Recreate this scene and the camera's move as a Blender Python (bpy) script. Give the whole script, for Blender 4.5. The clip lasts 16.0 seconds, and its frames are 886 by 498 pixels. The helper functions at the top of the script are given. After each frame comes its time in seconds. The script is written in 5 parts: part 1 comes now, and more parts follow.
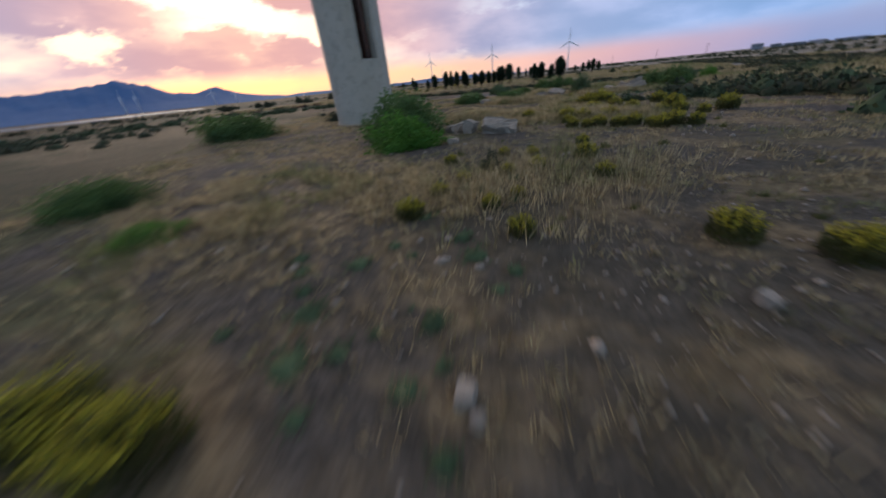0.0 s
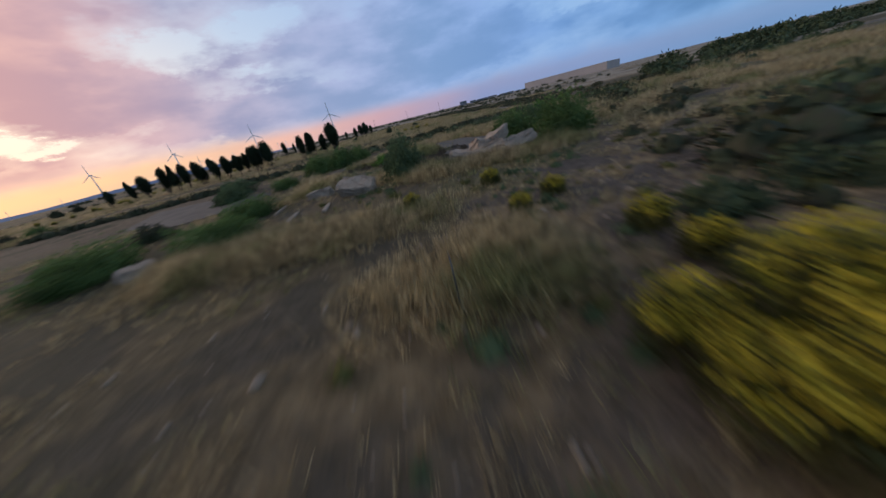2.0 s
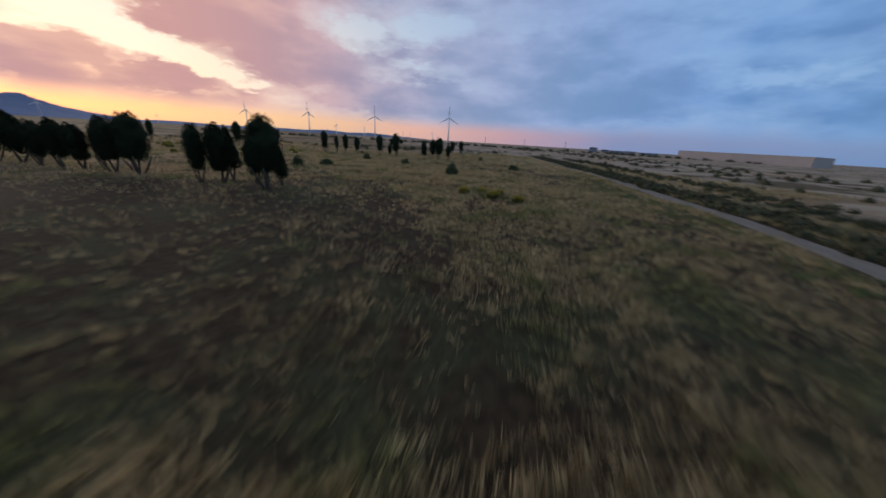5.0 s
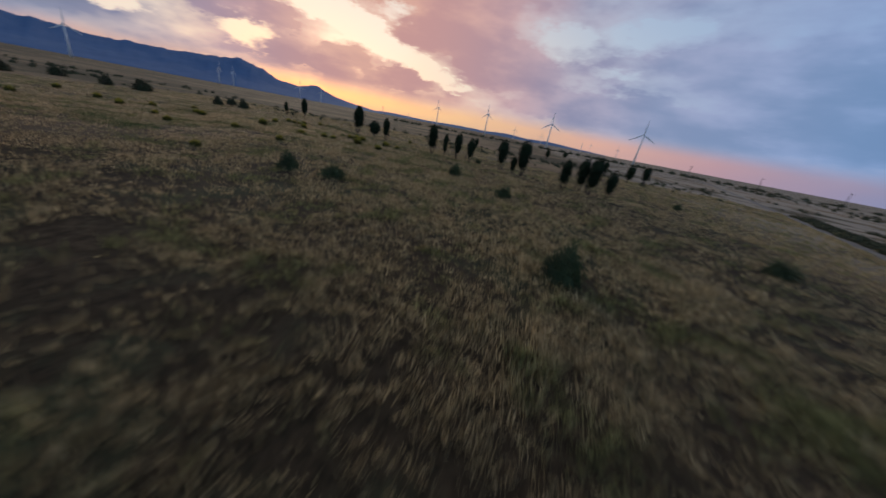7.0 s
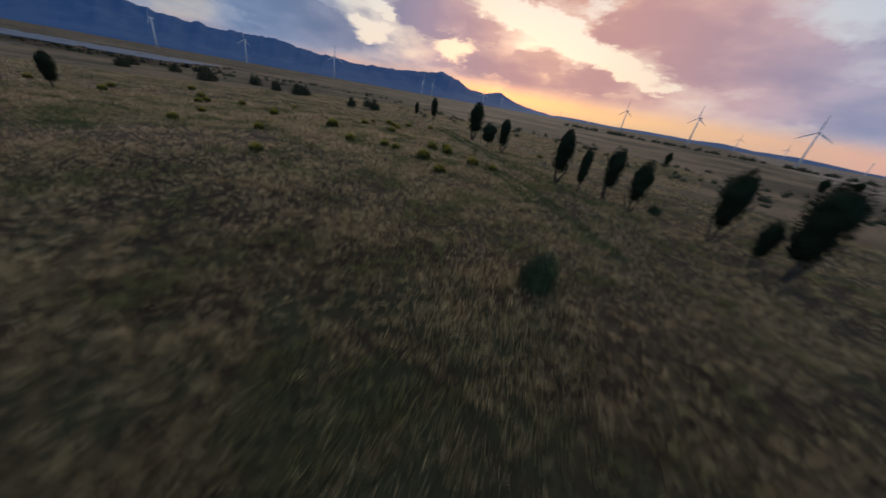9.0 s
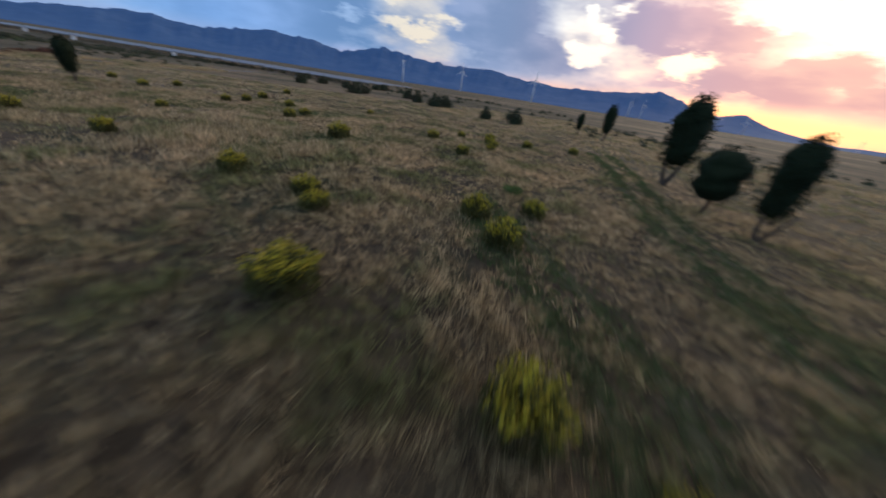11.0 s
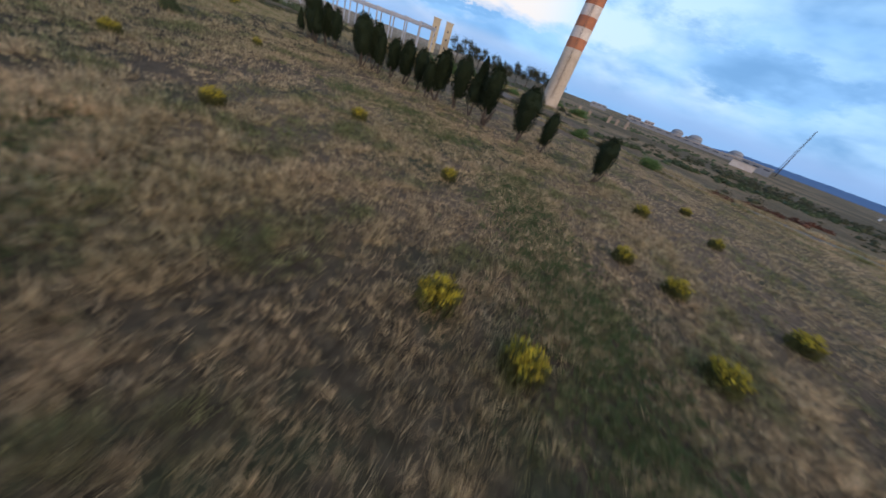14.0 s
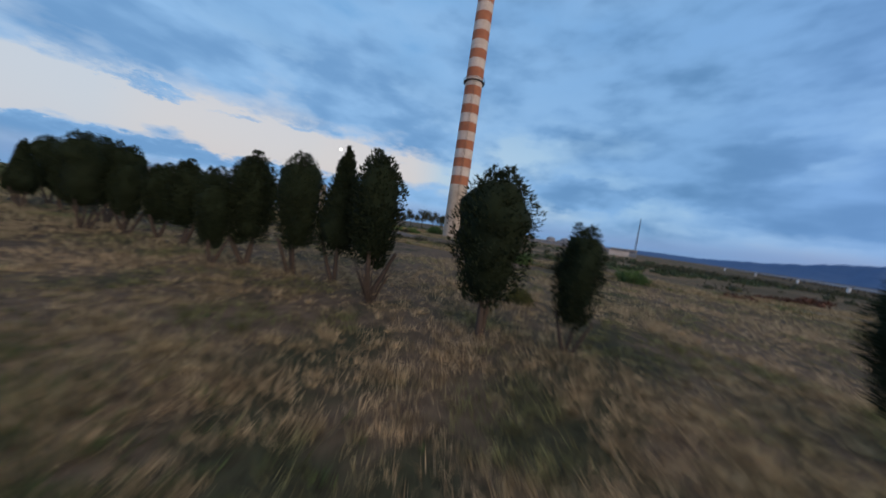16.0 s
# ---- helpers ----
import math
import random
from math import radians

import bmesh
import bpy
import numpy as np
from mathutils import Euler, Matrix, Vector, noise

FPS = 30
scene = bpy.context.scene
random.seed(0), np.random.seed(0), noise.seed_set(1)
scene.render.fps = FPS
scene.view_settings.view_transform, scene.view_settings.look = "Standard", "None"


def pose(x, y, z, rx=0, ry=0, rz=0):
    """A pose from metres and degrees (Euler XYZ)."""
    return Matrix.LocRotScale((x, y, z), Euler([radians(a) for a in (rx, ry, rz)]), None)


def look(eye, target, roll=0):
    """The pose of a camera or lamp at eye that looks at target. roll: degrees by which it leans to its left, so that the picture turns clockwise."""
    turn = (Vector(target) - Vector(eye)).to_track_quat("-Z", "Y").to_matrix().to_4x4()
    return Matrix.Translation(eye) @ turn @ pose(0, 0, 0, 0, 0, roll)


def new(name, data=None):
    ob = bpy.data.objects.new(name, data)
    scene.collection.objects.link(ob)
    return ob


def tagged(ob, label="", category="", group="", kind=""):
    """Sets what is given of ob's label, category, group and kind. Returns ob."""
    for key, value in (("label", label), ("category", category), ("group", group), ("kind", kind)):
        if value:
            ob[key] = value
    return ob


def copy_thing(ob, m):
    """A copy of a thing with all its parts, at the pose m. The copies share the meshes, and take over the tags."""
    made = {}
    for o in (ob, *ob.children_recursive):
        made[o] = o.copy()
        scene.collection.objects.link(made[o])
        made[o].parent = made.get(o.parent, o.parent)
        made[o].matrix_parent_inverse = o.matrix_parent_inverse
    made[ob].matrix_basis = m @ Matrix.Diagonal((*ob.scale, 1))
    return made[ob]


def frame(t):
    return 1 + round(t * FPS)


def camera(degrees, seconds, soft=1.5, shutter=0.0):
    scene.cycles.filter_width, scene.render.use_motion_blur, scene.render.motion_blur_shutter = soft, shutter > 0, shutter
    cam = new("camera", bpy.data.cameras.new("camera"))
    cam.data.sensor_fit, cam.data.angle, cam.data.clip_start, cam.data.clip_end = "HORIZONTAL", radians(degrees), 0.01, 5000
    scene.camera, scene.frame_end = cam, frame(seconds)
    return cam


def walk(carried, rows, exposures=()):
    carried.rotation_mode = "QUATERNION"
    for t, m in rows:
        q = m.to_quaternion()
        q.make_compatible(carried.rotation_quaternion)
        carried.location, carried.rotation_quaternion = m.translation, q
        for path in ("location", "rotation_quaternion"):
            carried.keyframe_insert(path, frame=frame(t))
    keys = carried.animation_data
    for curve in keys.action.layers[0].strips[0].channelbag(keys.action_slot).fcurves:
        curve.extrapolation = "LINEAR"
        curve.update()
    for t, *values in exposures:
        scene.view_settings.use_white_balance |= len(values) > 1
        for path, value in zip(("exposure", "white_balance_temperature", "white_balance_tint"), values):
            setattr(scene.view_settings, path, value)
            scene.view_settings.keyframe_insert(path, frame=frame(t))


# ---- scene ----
# ---- camera ----
cam = camera(111.8, 16.0, soft=1.6, shutter=0.5)
PATH = [
    (0, (0.00, 0.00, 3.80), (0.000, 8.730, -1.077), -6.01),
    (0.25, (0.90, 3.78, 3.90), (1.408, 12.544, -0.889), -10.95),
    (0.5, (2.03, 7.80, 3.91), (3.154, 16.545, -0.809), -14.73),
    (0.75, (3.53, 12.19, 3.76), (5.425, 20.835, -0.902), -16.54),
    (1, (5.05, 16.70, 3.51), (7.825, 25.146, -1.072), -16.88),
    (1.25, (6.32, 21.06, 3.24), (9.996, 29.233, -1.183), -16.50),
    (1.5, (7.81, 25.41, 3.14), (12.264, 33.278, -1.125), -15.80),
    (1.75, (10.04, 29.94, 3.32), (15.017, 37.550, -0.845), -15.05),
    (2, (12.88, 34.63, 3.63), (18.162, 42.054, -0.487), -14.34),
    (2.25, (16.07, 39.34, 3.88), (21.506, 46.674, -0.201), -13.68),
    (2.5, (19.42, 43.90, 4.09), (24.943, 51.193, 0.053), -12.81),
    (2.75, (22.81, 48.16, 4.30), (28.383, 55.455, 0.344), -11.50),
    (3, (26.12, 52.32, 4.51), (31.711, 59.670, 0.671), -9.78),
    (3.2, (28.71, 55.71, 4.68), (34.268, 63.138, 0.944), -8.23),
    (3.5, (32.82, 60.61, 4.94), (38.245, 68.201, 1.339), -5.95),
    (3.8, (37.18, 65.31, 5.21), (42.375, 73.105, 1.705), -3.80),
    (4.1, (41.68, 69.94, 5.48), (46.539, 77.967, 2.033), -1.78),
    (4.4, (46.17, 74.62, 5.73), (50.616, 82.902, 2.318), 0.11),
    (4.7, (50.53, 79.49, 5.96), (54.487, 88.024, 2.552), 1.87),
    (5, (54.64, 84.68, 6.14), (58.034, 93.447, 2.730), 3.52),
    (5.3, (58.36, 90.31, 6.26), (61.141, 99.288, 2.846), 5.05),
    (5.5, (60.57, 94.23, 6.32), (62.920, 103.322, 2.895), 6.00),
    (5.75, (63.00, 98.58, 6.44), (64.830, 107.791, 2.989), 7.05),
    (6, (65.14, 102.77, 6.61), (66.426, 112.051, 3.122), 7.95),
    (6.25, (67.03, 107.35, 6.82), (67.738, 116.669, 3.271), 8.74),
    (6.5, (68.67, 112.09, 7.00), (68.772, 121.412, 3.385), 9.45),
    (6.75, (70.05, 116.68, 7.12), (69.522, 125.956, 3.429), 10.14),
    (7, (71.14, 121.19, 7.25), (69.972, 130.378, 3.474), 10.75),
    (7.25, (71.95, 125.78, 7.46), (70.110, 134.812, 3.581), 11.21),
    (7.5, (72.43, 130.39, 7.66), (69.949, 139.221, 3.674), 11.55),
    (7.75, (72.56, 134.96, 7.74), (69.498, 143.567, 3.671), 11.79),
    (8, (72.34, 139.57, 7.75), (68.762, 147.930, 3.595), 11.99),
    (8.25, (71.80, 144.24, 7.75), (67.748, 152.330, 3.499), 12.10),
    (8.5, (71.01, 148.63, 7.78), (66.486, 156.427, 3.453), 11.85),
    (8.7, (70.22, 151.81, 7.85), (65.307, 159.335, 3.471), 11.26),
    (9, (68.60, 156.71, 7.86), (63.170, 163.816, 3.394), 10.33),
    (9.3, (66.47, 161.83, 7.73), (60.580, 168.515, 3.173), 9.54),
    (9.6, (63.87, 167.05, 7.48), (57.561, 173.275, 2.842), 8.92),
    (9.9, (60.86, 172.22, 7.15), (54.142, 177.934, 2.434), 8.48),
    (10.2, (57.50, 177.19, 6.75), (50.359, 182.319, 1.984), 8.26),
    (10.5, (53.85, 181.82, 6.30), (46.260, 186.249, 1.525), 8.29),
    (10.8, (49.96, 185.98, 5.84), (41.911, 189.536, 1.089), 8.60),
    (11, (47.23, 188.44, 5.51), (38.876, 191.282, 0.807), 8.92),
    (11.25, (43.52, 191.21, 4.93), (34.785, 192.926, 0.385), 9.21),
    (11.5, (39.52, 193.66, 4.44), (30.528, 193.962, 0.063), 9.72),
    (11.75, (35.33, 195.79, 4.26), (26.374, 194.431, 0.013), 10.81),
    (12, (31.10, 197.45, 4.27), (22.540, 194.420, 0.091), 12.27),
    (12.25, (27.00, 198.52, 4.29), (19.112, 194.002, 0.125), 13.82),
    (12.5, (23.05, 198.98, 4.39), (16.071, 193.205, 0.156), 15.47),
    (12.75, (19.29, 198.81, 4.65), (13.392, 192.032, 0.261), 17.26),
    (13, (15.72, 197.97, 5.07), (11.056, 190.426, 0.449), 19.01),
    (13.25, (12.38, 196.43, 5.60), (9.087, 188.359, 0.696), 20.49),
    (13.5, (9.50, 194.23, 6.09), (7.612, 185.884, 0.917), 21.55),
    (13.75, (7.34, 191.49, 6.40), (6.731, 183.065, 1.054), 21.92),
    (14, (5.97, 188.54, 6.60), (6.298, 180.108, 1.242), 20.82),
    (14.25, (5.39, 185.65, 6.76), (6.140, 177.108, 1.613), 17.68),
    (14.5, (5.37, 182.62, 6.81), (6.096, 173.821, 2.109), 13.24),
    (14.75, (5.67, 179.22, 6.68), (6.019, 170.092, 2.606), 8.58),
    (15, (6.04, 175.57, 6.28), (5.932, 166.150, 2.915), 4.91),
    (15.25, (6.31, 171.83, 5.62), (5.913, 162.218, 2.904), 3.19),
    (15.5, (6.50, 168.16, 4.90), (5.924, 158.394, 2.811), 3.46),
    (15.75, (6.69, 164.62, 4.32), (5.898, 154.753, 2.892), 5.41),
    (16, (6.87, 161.17, 3.86), (5.844, 151.247, 3.100), 8.25),
]
EXPOSURES = [(0.0, 0.2), (1.5, 0.1), (2.5, -0.12), (3.2, 0.04), (5.3, -0.27), (8.7, -0.4), (10.8, 0.22), (11.5, 0.16), (12.0, 0.28), (13.5, 0.6), (14.2, 0.58), (15.0, 0.24), (15.5, -0.02), (16.0, 0.0)]
walk(cam, [(t, look(eye, target, roll)) for t, eye, target, roll in PATH], EXPOSURES)

# ---- world: dusk sky, sun just gone behind the mountains ----
SUNSET = radians(31)  # bearing of the glow, from +y towards -x
CENTRE = radians(23)  # bearing round which the clouds are lit


def node(tree, kind, **settings):
    n = tree.nodes.new(kind)
    for key, value in settings.items():
        if key == "operation":
            n.operation = value
        elif key == "blend":
            n.blend_type = value
        elif key == "data":
            n.data_type = value
        else:
            n.inputs[key].default_value = value
    return n


def math_node(tree, op, a, b=None, clamp=False):
    n = tree.nodes.new("ShaderNodeMath")
    n.operation, n.use_clamp = op, clamp
    for i, v in enumerate((a, b)):
        if v is None:
            continue
        if isinstance(v, (int, float)):
            n.inputs[i].default_value = v
        else:
            tree.links.new(v, n.inputs[i])
    return n.outputs[0]


def ramp(tree, value, stops, smooth=True):
    n = tree.nodes.new("ShaderNodeValToRGB")
    n.color_ramp.interpolation = "EASE" if smooth and len(stops) == 2 else "LINEAR"
    els = n.color_ramp.elements
    while len(els) < len(stops):
        els.new(0.5)
    for e, (p, c) in zip(els, stops):
        e.position = p
        e.color = (*c, 1) if len(c) == 3 else c
    tree.links.new(value, n.inputs[0])
    return n.outputs[0]


def grey(tree, value, stops):
    return ramp(tree, value, [(p, (v, v, v)) for p, v in stops])


def mix(tree, fac, a, b, blend="MIX"):
    n = tree.nodes.new("ShaderNodeMix")
    n.data_type, n.blend_type = "RGBA", blend
    for socket, v in ((n.inputs[0], fac), (n.inputs[6], a), (n.inputs[7], b)):
        if isinstance(v, (int, float)):
            socket.default_value = v
        elif isinstance(v, tuple):
            socket.default_value = (*v, 1)
        else:
            tree.links.new(v, socket)
    return n.outputs[2]


def noise_tex(tree, vector, scale, detail=4, rough=0.5, distort=0.0):
    n = tree.nodes.new("ShaderNodeTexNoise")
    n.inputs["Scale"].default_value, n.inputs["Detail"].default_value = scale, detail
    n.inputs["Roughness"].default_value, n.inputs["Distortion"].default_value = rough, distort
    if vector is not None:
        tree.links.new(vector, n.inputs["Vector"])
    return n.outputs["Fac"]


def direction(az, el):
    a, e = radians(az), radians(el)
    return (-math.sin(a) * math.cos(e), math.cos(a) * math.cos(e), math.sin(e))


def make_world():
    world = bpy.data.worlds.new("dusk_sky")
    world.use_nodes = True
    scene.world = world
    tree = world.node_tree
    tree.nodes.clear()
    coord = tree.nodes.new("ShaderNodeTexCoord").outputs["Generated"]
    sep = tree.nodes.new("ShaderNodeSeparateXYZ")
    tree.links.new(coord, sep.inputs[0])
    x, y, z = sep.outputs
    up = math_node(tree, "MAXIMUM", z, 0.0)
    # cosine of the bearing from the glow, 0..1
    flat = math_node(tree, "SQRT", math_node(tree, "ADD", math_node(tree, "MULTIPLY", x, x), math_node(tree, "MULTIPLY", y, y)))
    along = math_node(tree, "ADD", math_node(tree, "MULTIPLY", x, -math.sin(CENTRE)), math_node(tree, "MULTIPLY", y, math.cos(CENTRE)))
    side = math_node(tree, "DIVIDE", along, math_node(tree, "MAXIMUM", flat, 0.01))
    s = math_node(tree, "ADD", math_node(tree, "MULTIPLY", side, 0.5), 0.5)
    # clear sky: horizon band and higher up
    low = ramp(tree, s, [(0.0, (0.20, 0.38, 0.66)), (0.35, (0.20, 0.35, 0.62)), (0.66, (0.28, 0.35, 0.60)), (0.80, (0.70, 0.42, 0.46)), (0.90, (0.96, 0.56, 0.44)), (0.97, (1.0, 0.68, 0.42)), (1.0, (1.0, 0.76, 0.42))])
    mid = ramp(tree, s, [(0.0, (0.40, 0.56, 0.74)), (0.25, (0.30, 0.53, 0.80)), (0.55, (0.26, 0.48, 0.86)), (0.78, (0.36, 0.54, 0.86)), (0.90, (0.54, 0.66, 0.86)), (0.96, (0.76, 0.76, 0.82)), (1.0, (1.0, 0.92, 0.80))])
    high = ramp(tree, s, [(0.0, (0.15, 0.37, 0.70)), (0.5, (0.21, 0.42, 0.78)), (1.0, (0.40, 0.53, 0.78))])
    for az, el, width, cream in ((-132, 8.5, 15, (0.50, 0.57, 0.70)), (-150, 8.5, 15, (0.56, 0.57, 0.65)), (-170, 8.5, 15, (0.58, 0.57, 0.63)), (55, 13.8, 8, (0.84, 0.87, 0.88)), (55, 7, 5, (0.95, 0.90, 0.84)), (80, 7.5, 9, (0.68, 0.64, 0.59)), (40, 8, 14, (1.0, 0.94, 0.81)), (27, 12, 12, (1.0, 0.96, 0.89))):
        near = tree.nodes.new("ShaderNodeVectorMath")
        near.operation = "DOT_PRODUCT"
        tree.links.new(coord, near.inputs[0])
        near.inputs[1].default_value = direction(az, el)
        mid = mix(tree, grey(tree, near.outputs["Value"], [(math.cos(radians(width)), 0), (math.cos(radians(width * 0.4)), 1)]), mid, cream)
    clear = mix(tree, grey(tree, up, [(0.030, 0), (0.078, 1)]), low, mid)
    clear = mix(tree, grey(tree, up, [(0.20, 0), (0.48, 1)]), clear, high)
    clear = mix(tree, grey(tree, up, [(0.56, 0), (0.80, 1)]), clear, (0.44, 0.44, 0.46))
    sky = tree.nodes.new("ShaderNodeTexSky")
    sky.sky_type, sky.sun_disc = "NISHITA", False
    sky.sun_elevation, sky.sun_rotation = radians(1.5), -SUNSET
    sky.air_density, sky.dust_density = 1.2, 2.0
    clear = mix(tree, 0.08, clear, sky.outputs[0])
    # billows seen from the side, flatter than they are wide
    squash = tree.nodes.new("ShaderNodeVectorMath")
    squash.operation = "MULTIPLY"
    tree.links.new(coord, squash.inputs[0])
    squash.inputs[1].default_value = (1.0, 1.0, 2.6)
    sheet = squash.outputs[0]
    big = noise_tex(tree, sheet, 3.4, 4, 0.5)
    fine = noise_tex(tree, sheet, 11.0, 7, 0.55)
    cover = math_node(tree, "ADD", math_node(tree, "MULTIPLY", big, 0.74), math_node(tree, "MULTIPLY", fine, 0.26))
    # a wavering of the directions, so that the openings have torn edges
    waver = tree.nodes.new("ShaderNodeTexNoise")
    waver.inputs["Scale"].default_value, waver.inputs["Detail"].default_value = 11.0, 7
    waver.inputs["Roughness"].default_value = 0.66
    tree.links.new(sheet, waver.inputs["Vector"])
    shift = tree.nodes.new("ShaderNodeVectorMath")
    shift.operation = "MULTIPLY_ADD"
    tree.links.new(waver.outputs["Color"], shift.inputs[0])
    shift.inputs[1].default_value, shift.inputs[2].default_value = (0.15, 0.15, 0.11), (-0.075, -0.075, -0.055)
    torn = tree.nodes.new("ShaderNodeVectorMath")
    torn.operation = "ADD"
    tree.links.new(coord, torn.inputs[0])
    tree.links.new(shift.outputs[0], torn.inputs[1])
    unit = tree.nodes.new("ShaderNodeVectorMath")
    unit.operation = "NORMALIZE"
    tree.links.new(torn.outputs[0], unit.inputs[0])
    # openings and banks: where the cover is thinner or thicker
    thin, more = 0.0, 0.0
    for az, el, width, tall, amount in OPENINGS:
        off = tree.nodes.new("ShaderNodeVectorMath")
        off.operation = "SUBTRACT"
        tree.links.new(unit.outputs[0], off.inputs[0])
        off.inputs[1].default_value = direction(az, el)
        flatten = tree.nodes.new("ShaderNodeVectorMath")
        flatten.operation = "MULTIPLY"
        tree.links.new(off.outputs[0], flatten.inputs[0])
        flatten.inputs[1].default_value = (1 / radians(width), 1 / radians(width), 1 / radians(tall))
        dot = tree.nodes.new("ShaderNodeVectorMath")
        dot.operation = "DOT_PRODUCT"
        tree.links.new(flatten.outputs[0], dot.inputs[0])
        tree.links.new(flatten.outputs[0], dot.inputs[1])
        fac = math_node(tree, "SUBTRACT", 1.0, dot.outputs["Value"])
        fac = math_node(tree, "MAXIMUM", math_node(tree, "MINIMUM", fac, 1.0), 0.0)
        fac = math_node(tree, "MULTIPLY", math_node(tree, "POWER", fac, 1.2), abs(amount))
        if amount < 0:
            thin = math_node(tree, "MAXIMUM", fac, thin)
        else:
            more = math_node(tree, "MAXIMUM", fac, more)
    cover = math_node(tree, "SUBTRACT", math_node(tree, "ADD", cover, more), thin)
    bank = grey(tree, cover, [(0.34, 0.0), (0.45, 0.6), (0.55, 1)])
    shade = noise_tex(tree, sheet, 5.5, 4, 0.46)
    thick = grey(tree, math_node(tree, "ADD", math_node(tree, "MULTIPLY", cover, 0.38), math_node(tree, "MULTIPLY", shade, 0.62)), [(0.38, 0), (0.66, 1)])
    lit = ramp(tree, s, [(0.0, (0.28, 0.50, 0.80)), (0.30, (0.21, 0.41, 0.71)), (0.55, (0.22, 0.41, 0.78)), (0.72, (0.33, 0.47, 0.79)), (0.86, (0.46, 0.51, 0.74)), (0.93, (0.57, 0.50, 0.63)), (0.975, (0.83, 0.53, 0.52)), (1.0, (0.98, 0.57, 0.45))])
    dark = ramp(tree, s, [(0.0, (0.165, 0.34, 0.61)), (0.30, (0.115, 0.26, 0.49)), (0.55, (0.155, 0.31, 0.62)), (0.72, (0.22, 0.36, 0.63)), (0.86, (0.30, 0.38, 0.60)), (0.93, (0.36, 0.36, 0.53)), (0.975, (0.57, 0.38, 0.44)), (1.0, (0.74, 0.41, 0.39))])
    cloud = mix(tree, thick, lit, dark)
    # the western bank lies in its own shade
    west = tree.nodes.new("ShaderNodeVectorMath")
    west.operation = "DOT_PRODUCT"
    tree.links.new(coord, west.inputs[0])
    west.inputs[1].default_value = direction(76, 10)
    cloud = mix(tree, grey(tree, west.outputs["Value"], [(math.cos(radians(30)), 0), (math.cos(radians(14)), 1)]), cloud, mix(tree, 1.0, cloud, (0.62, 0.70, 0.74), "MULTIPLY"))
    # clouds thin out at the horizon
    band = grey(tree, up, [(0.02, 0.15), (0.075, 1)])
    cloud = mix(tree, grey(tree, up, [(0.56, 0), (0.80, 0.8)]), cloud, (0.40, 0.39, 0.40))
    colour = mix(tree, math_node(tree, "MULTIPLY", bank, band), clear, cloud)
    back = node(tree, "ShaderNodeBackground", Strength=1.0)
    tree.links.new(colour, back.inputs["Color"])
    out = tree.nodes.new("ShaderNodeOutputWorld")
    tree.links.new(back.outputs[0], out.inputs[0])


# thinner (-) and thicker (+) parts of the clouds: bearing, elevation, reach across and up in degrees, amount
GLOW_GAPS = [(36, 14, 5, 2.6, -0.32), (32, 12.6, 5, 2.4, -0.34), (28, 11.5, 4.6, 2.2, -0.34), (24.5, 10.6, 4.4, 2.0, -0.34), (21, 9.6, 4.2, 1.9, -0.32), (17.5, 8.5, 4, 1.7, -0.30), (14, 7.2, 3.8, 1.2, -0.25), (10.5, 6.2, 3.4, 0.8, -0.22), (41.5, 6.8, 4.5, 2.0, -0.34), (21, 14, 4, 1.6, -0.2)]
GLOW_BANKS = [(33, 5.2, 6, 1.4, 0.2), (28.5, 7.2, 5, 1.8, 0.26), (20, 5.4, 7, 1.8, 0.24), (3, 11, 9, 4, 0.24), (13, 13.5, 8, 3.4, 0.24), (46, 10.8, 7, 3, 0.26), (38, 9.8, 4.0, 1.5, 0.2), (24, 19, 12, 4.5, 0.18), (47, 19, 9, 4, 0.1)]
NORTH_CLOUDS = [(-5, 14, 9, 2.8, -0.2), (-17, 15.5, 8, 2.2, -0.18), (-14, 11, 4, 1.0, -0.12), (-65, 9.2, 9, 1.6, -0.14), (-44, 7.5, 20, 4.5, 0.2), (-15, 6, 17, 3.6, 0.26), (3, 8.5, 9, 2.2, 0.2), (-42, 14, 14, 3, 0.1), (-80, 6, 12, 3, 0.1)]
WEST_CLOUDS = [(82, 7.2, 6, 1.5, -0.24), (86, 11, 3, 1.3, -0.2), (76, 8.8, 3.4, 1.0, -0.2), (91, 7.6, 4, 1.0, -0.18), (96, 16.5, 7, 2, -0.16), (54.5, 12.4, 1.8, 1.4, -0.28), (52.4, 9.9, 1.6, 1.2, -0.28), (50.5, 12.8, 2.2, 1.0, -0.22), (55, 7.2, 4, 1.4, -0.3), (62, 6.5, 6, 2.6, 0.2), (69, 10, 8, 5, 0.26), (64, 18, 9, 4, 0.18), (108, 9, 24, 9, 0.32), (94, 22, 22, 10, 0.28), (74, 15, 8, 4, 0.18)]
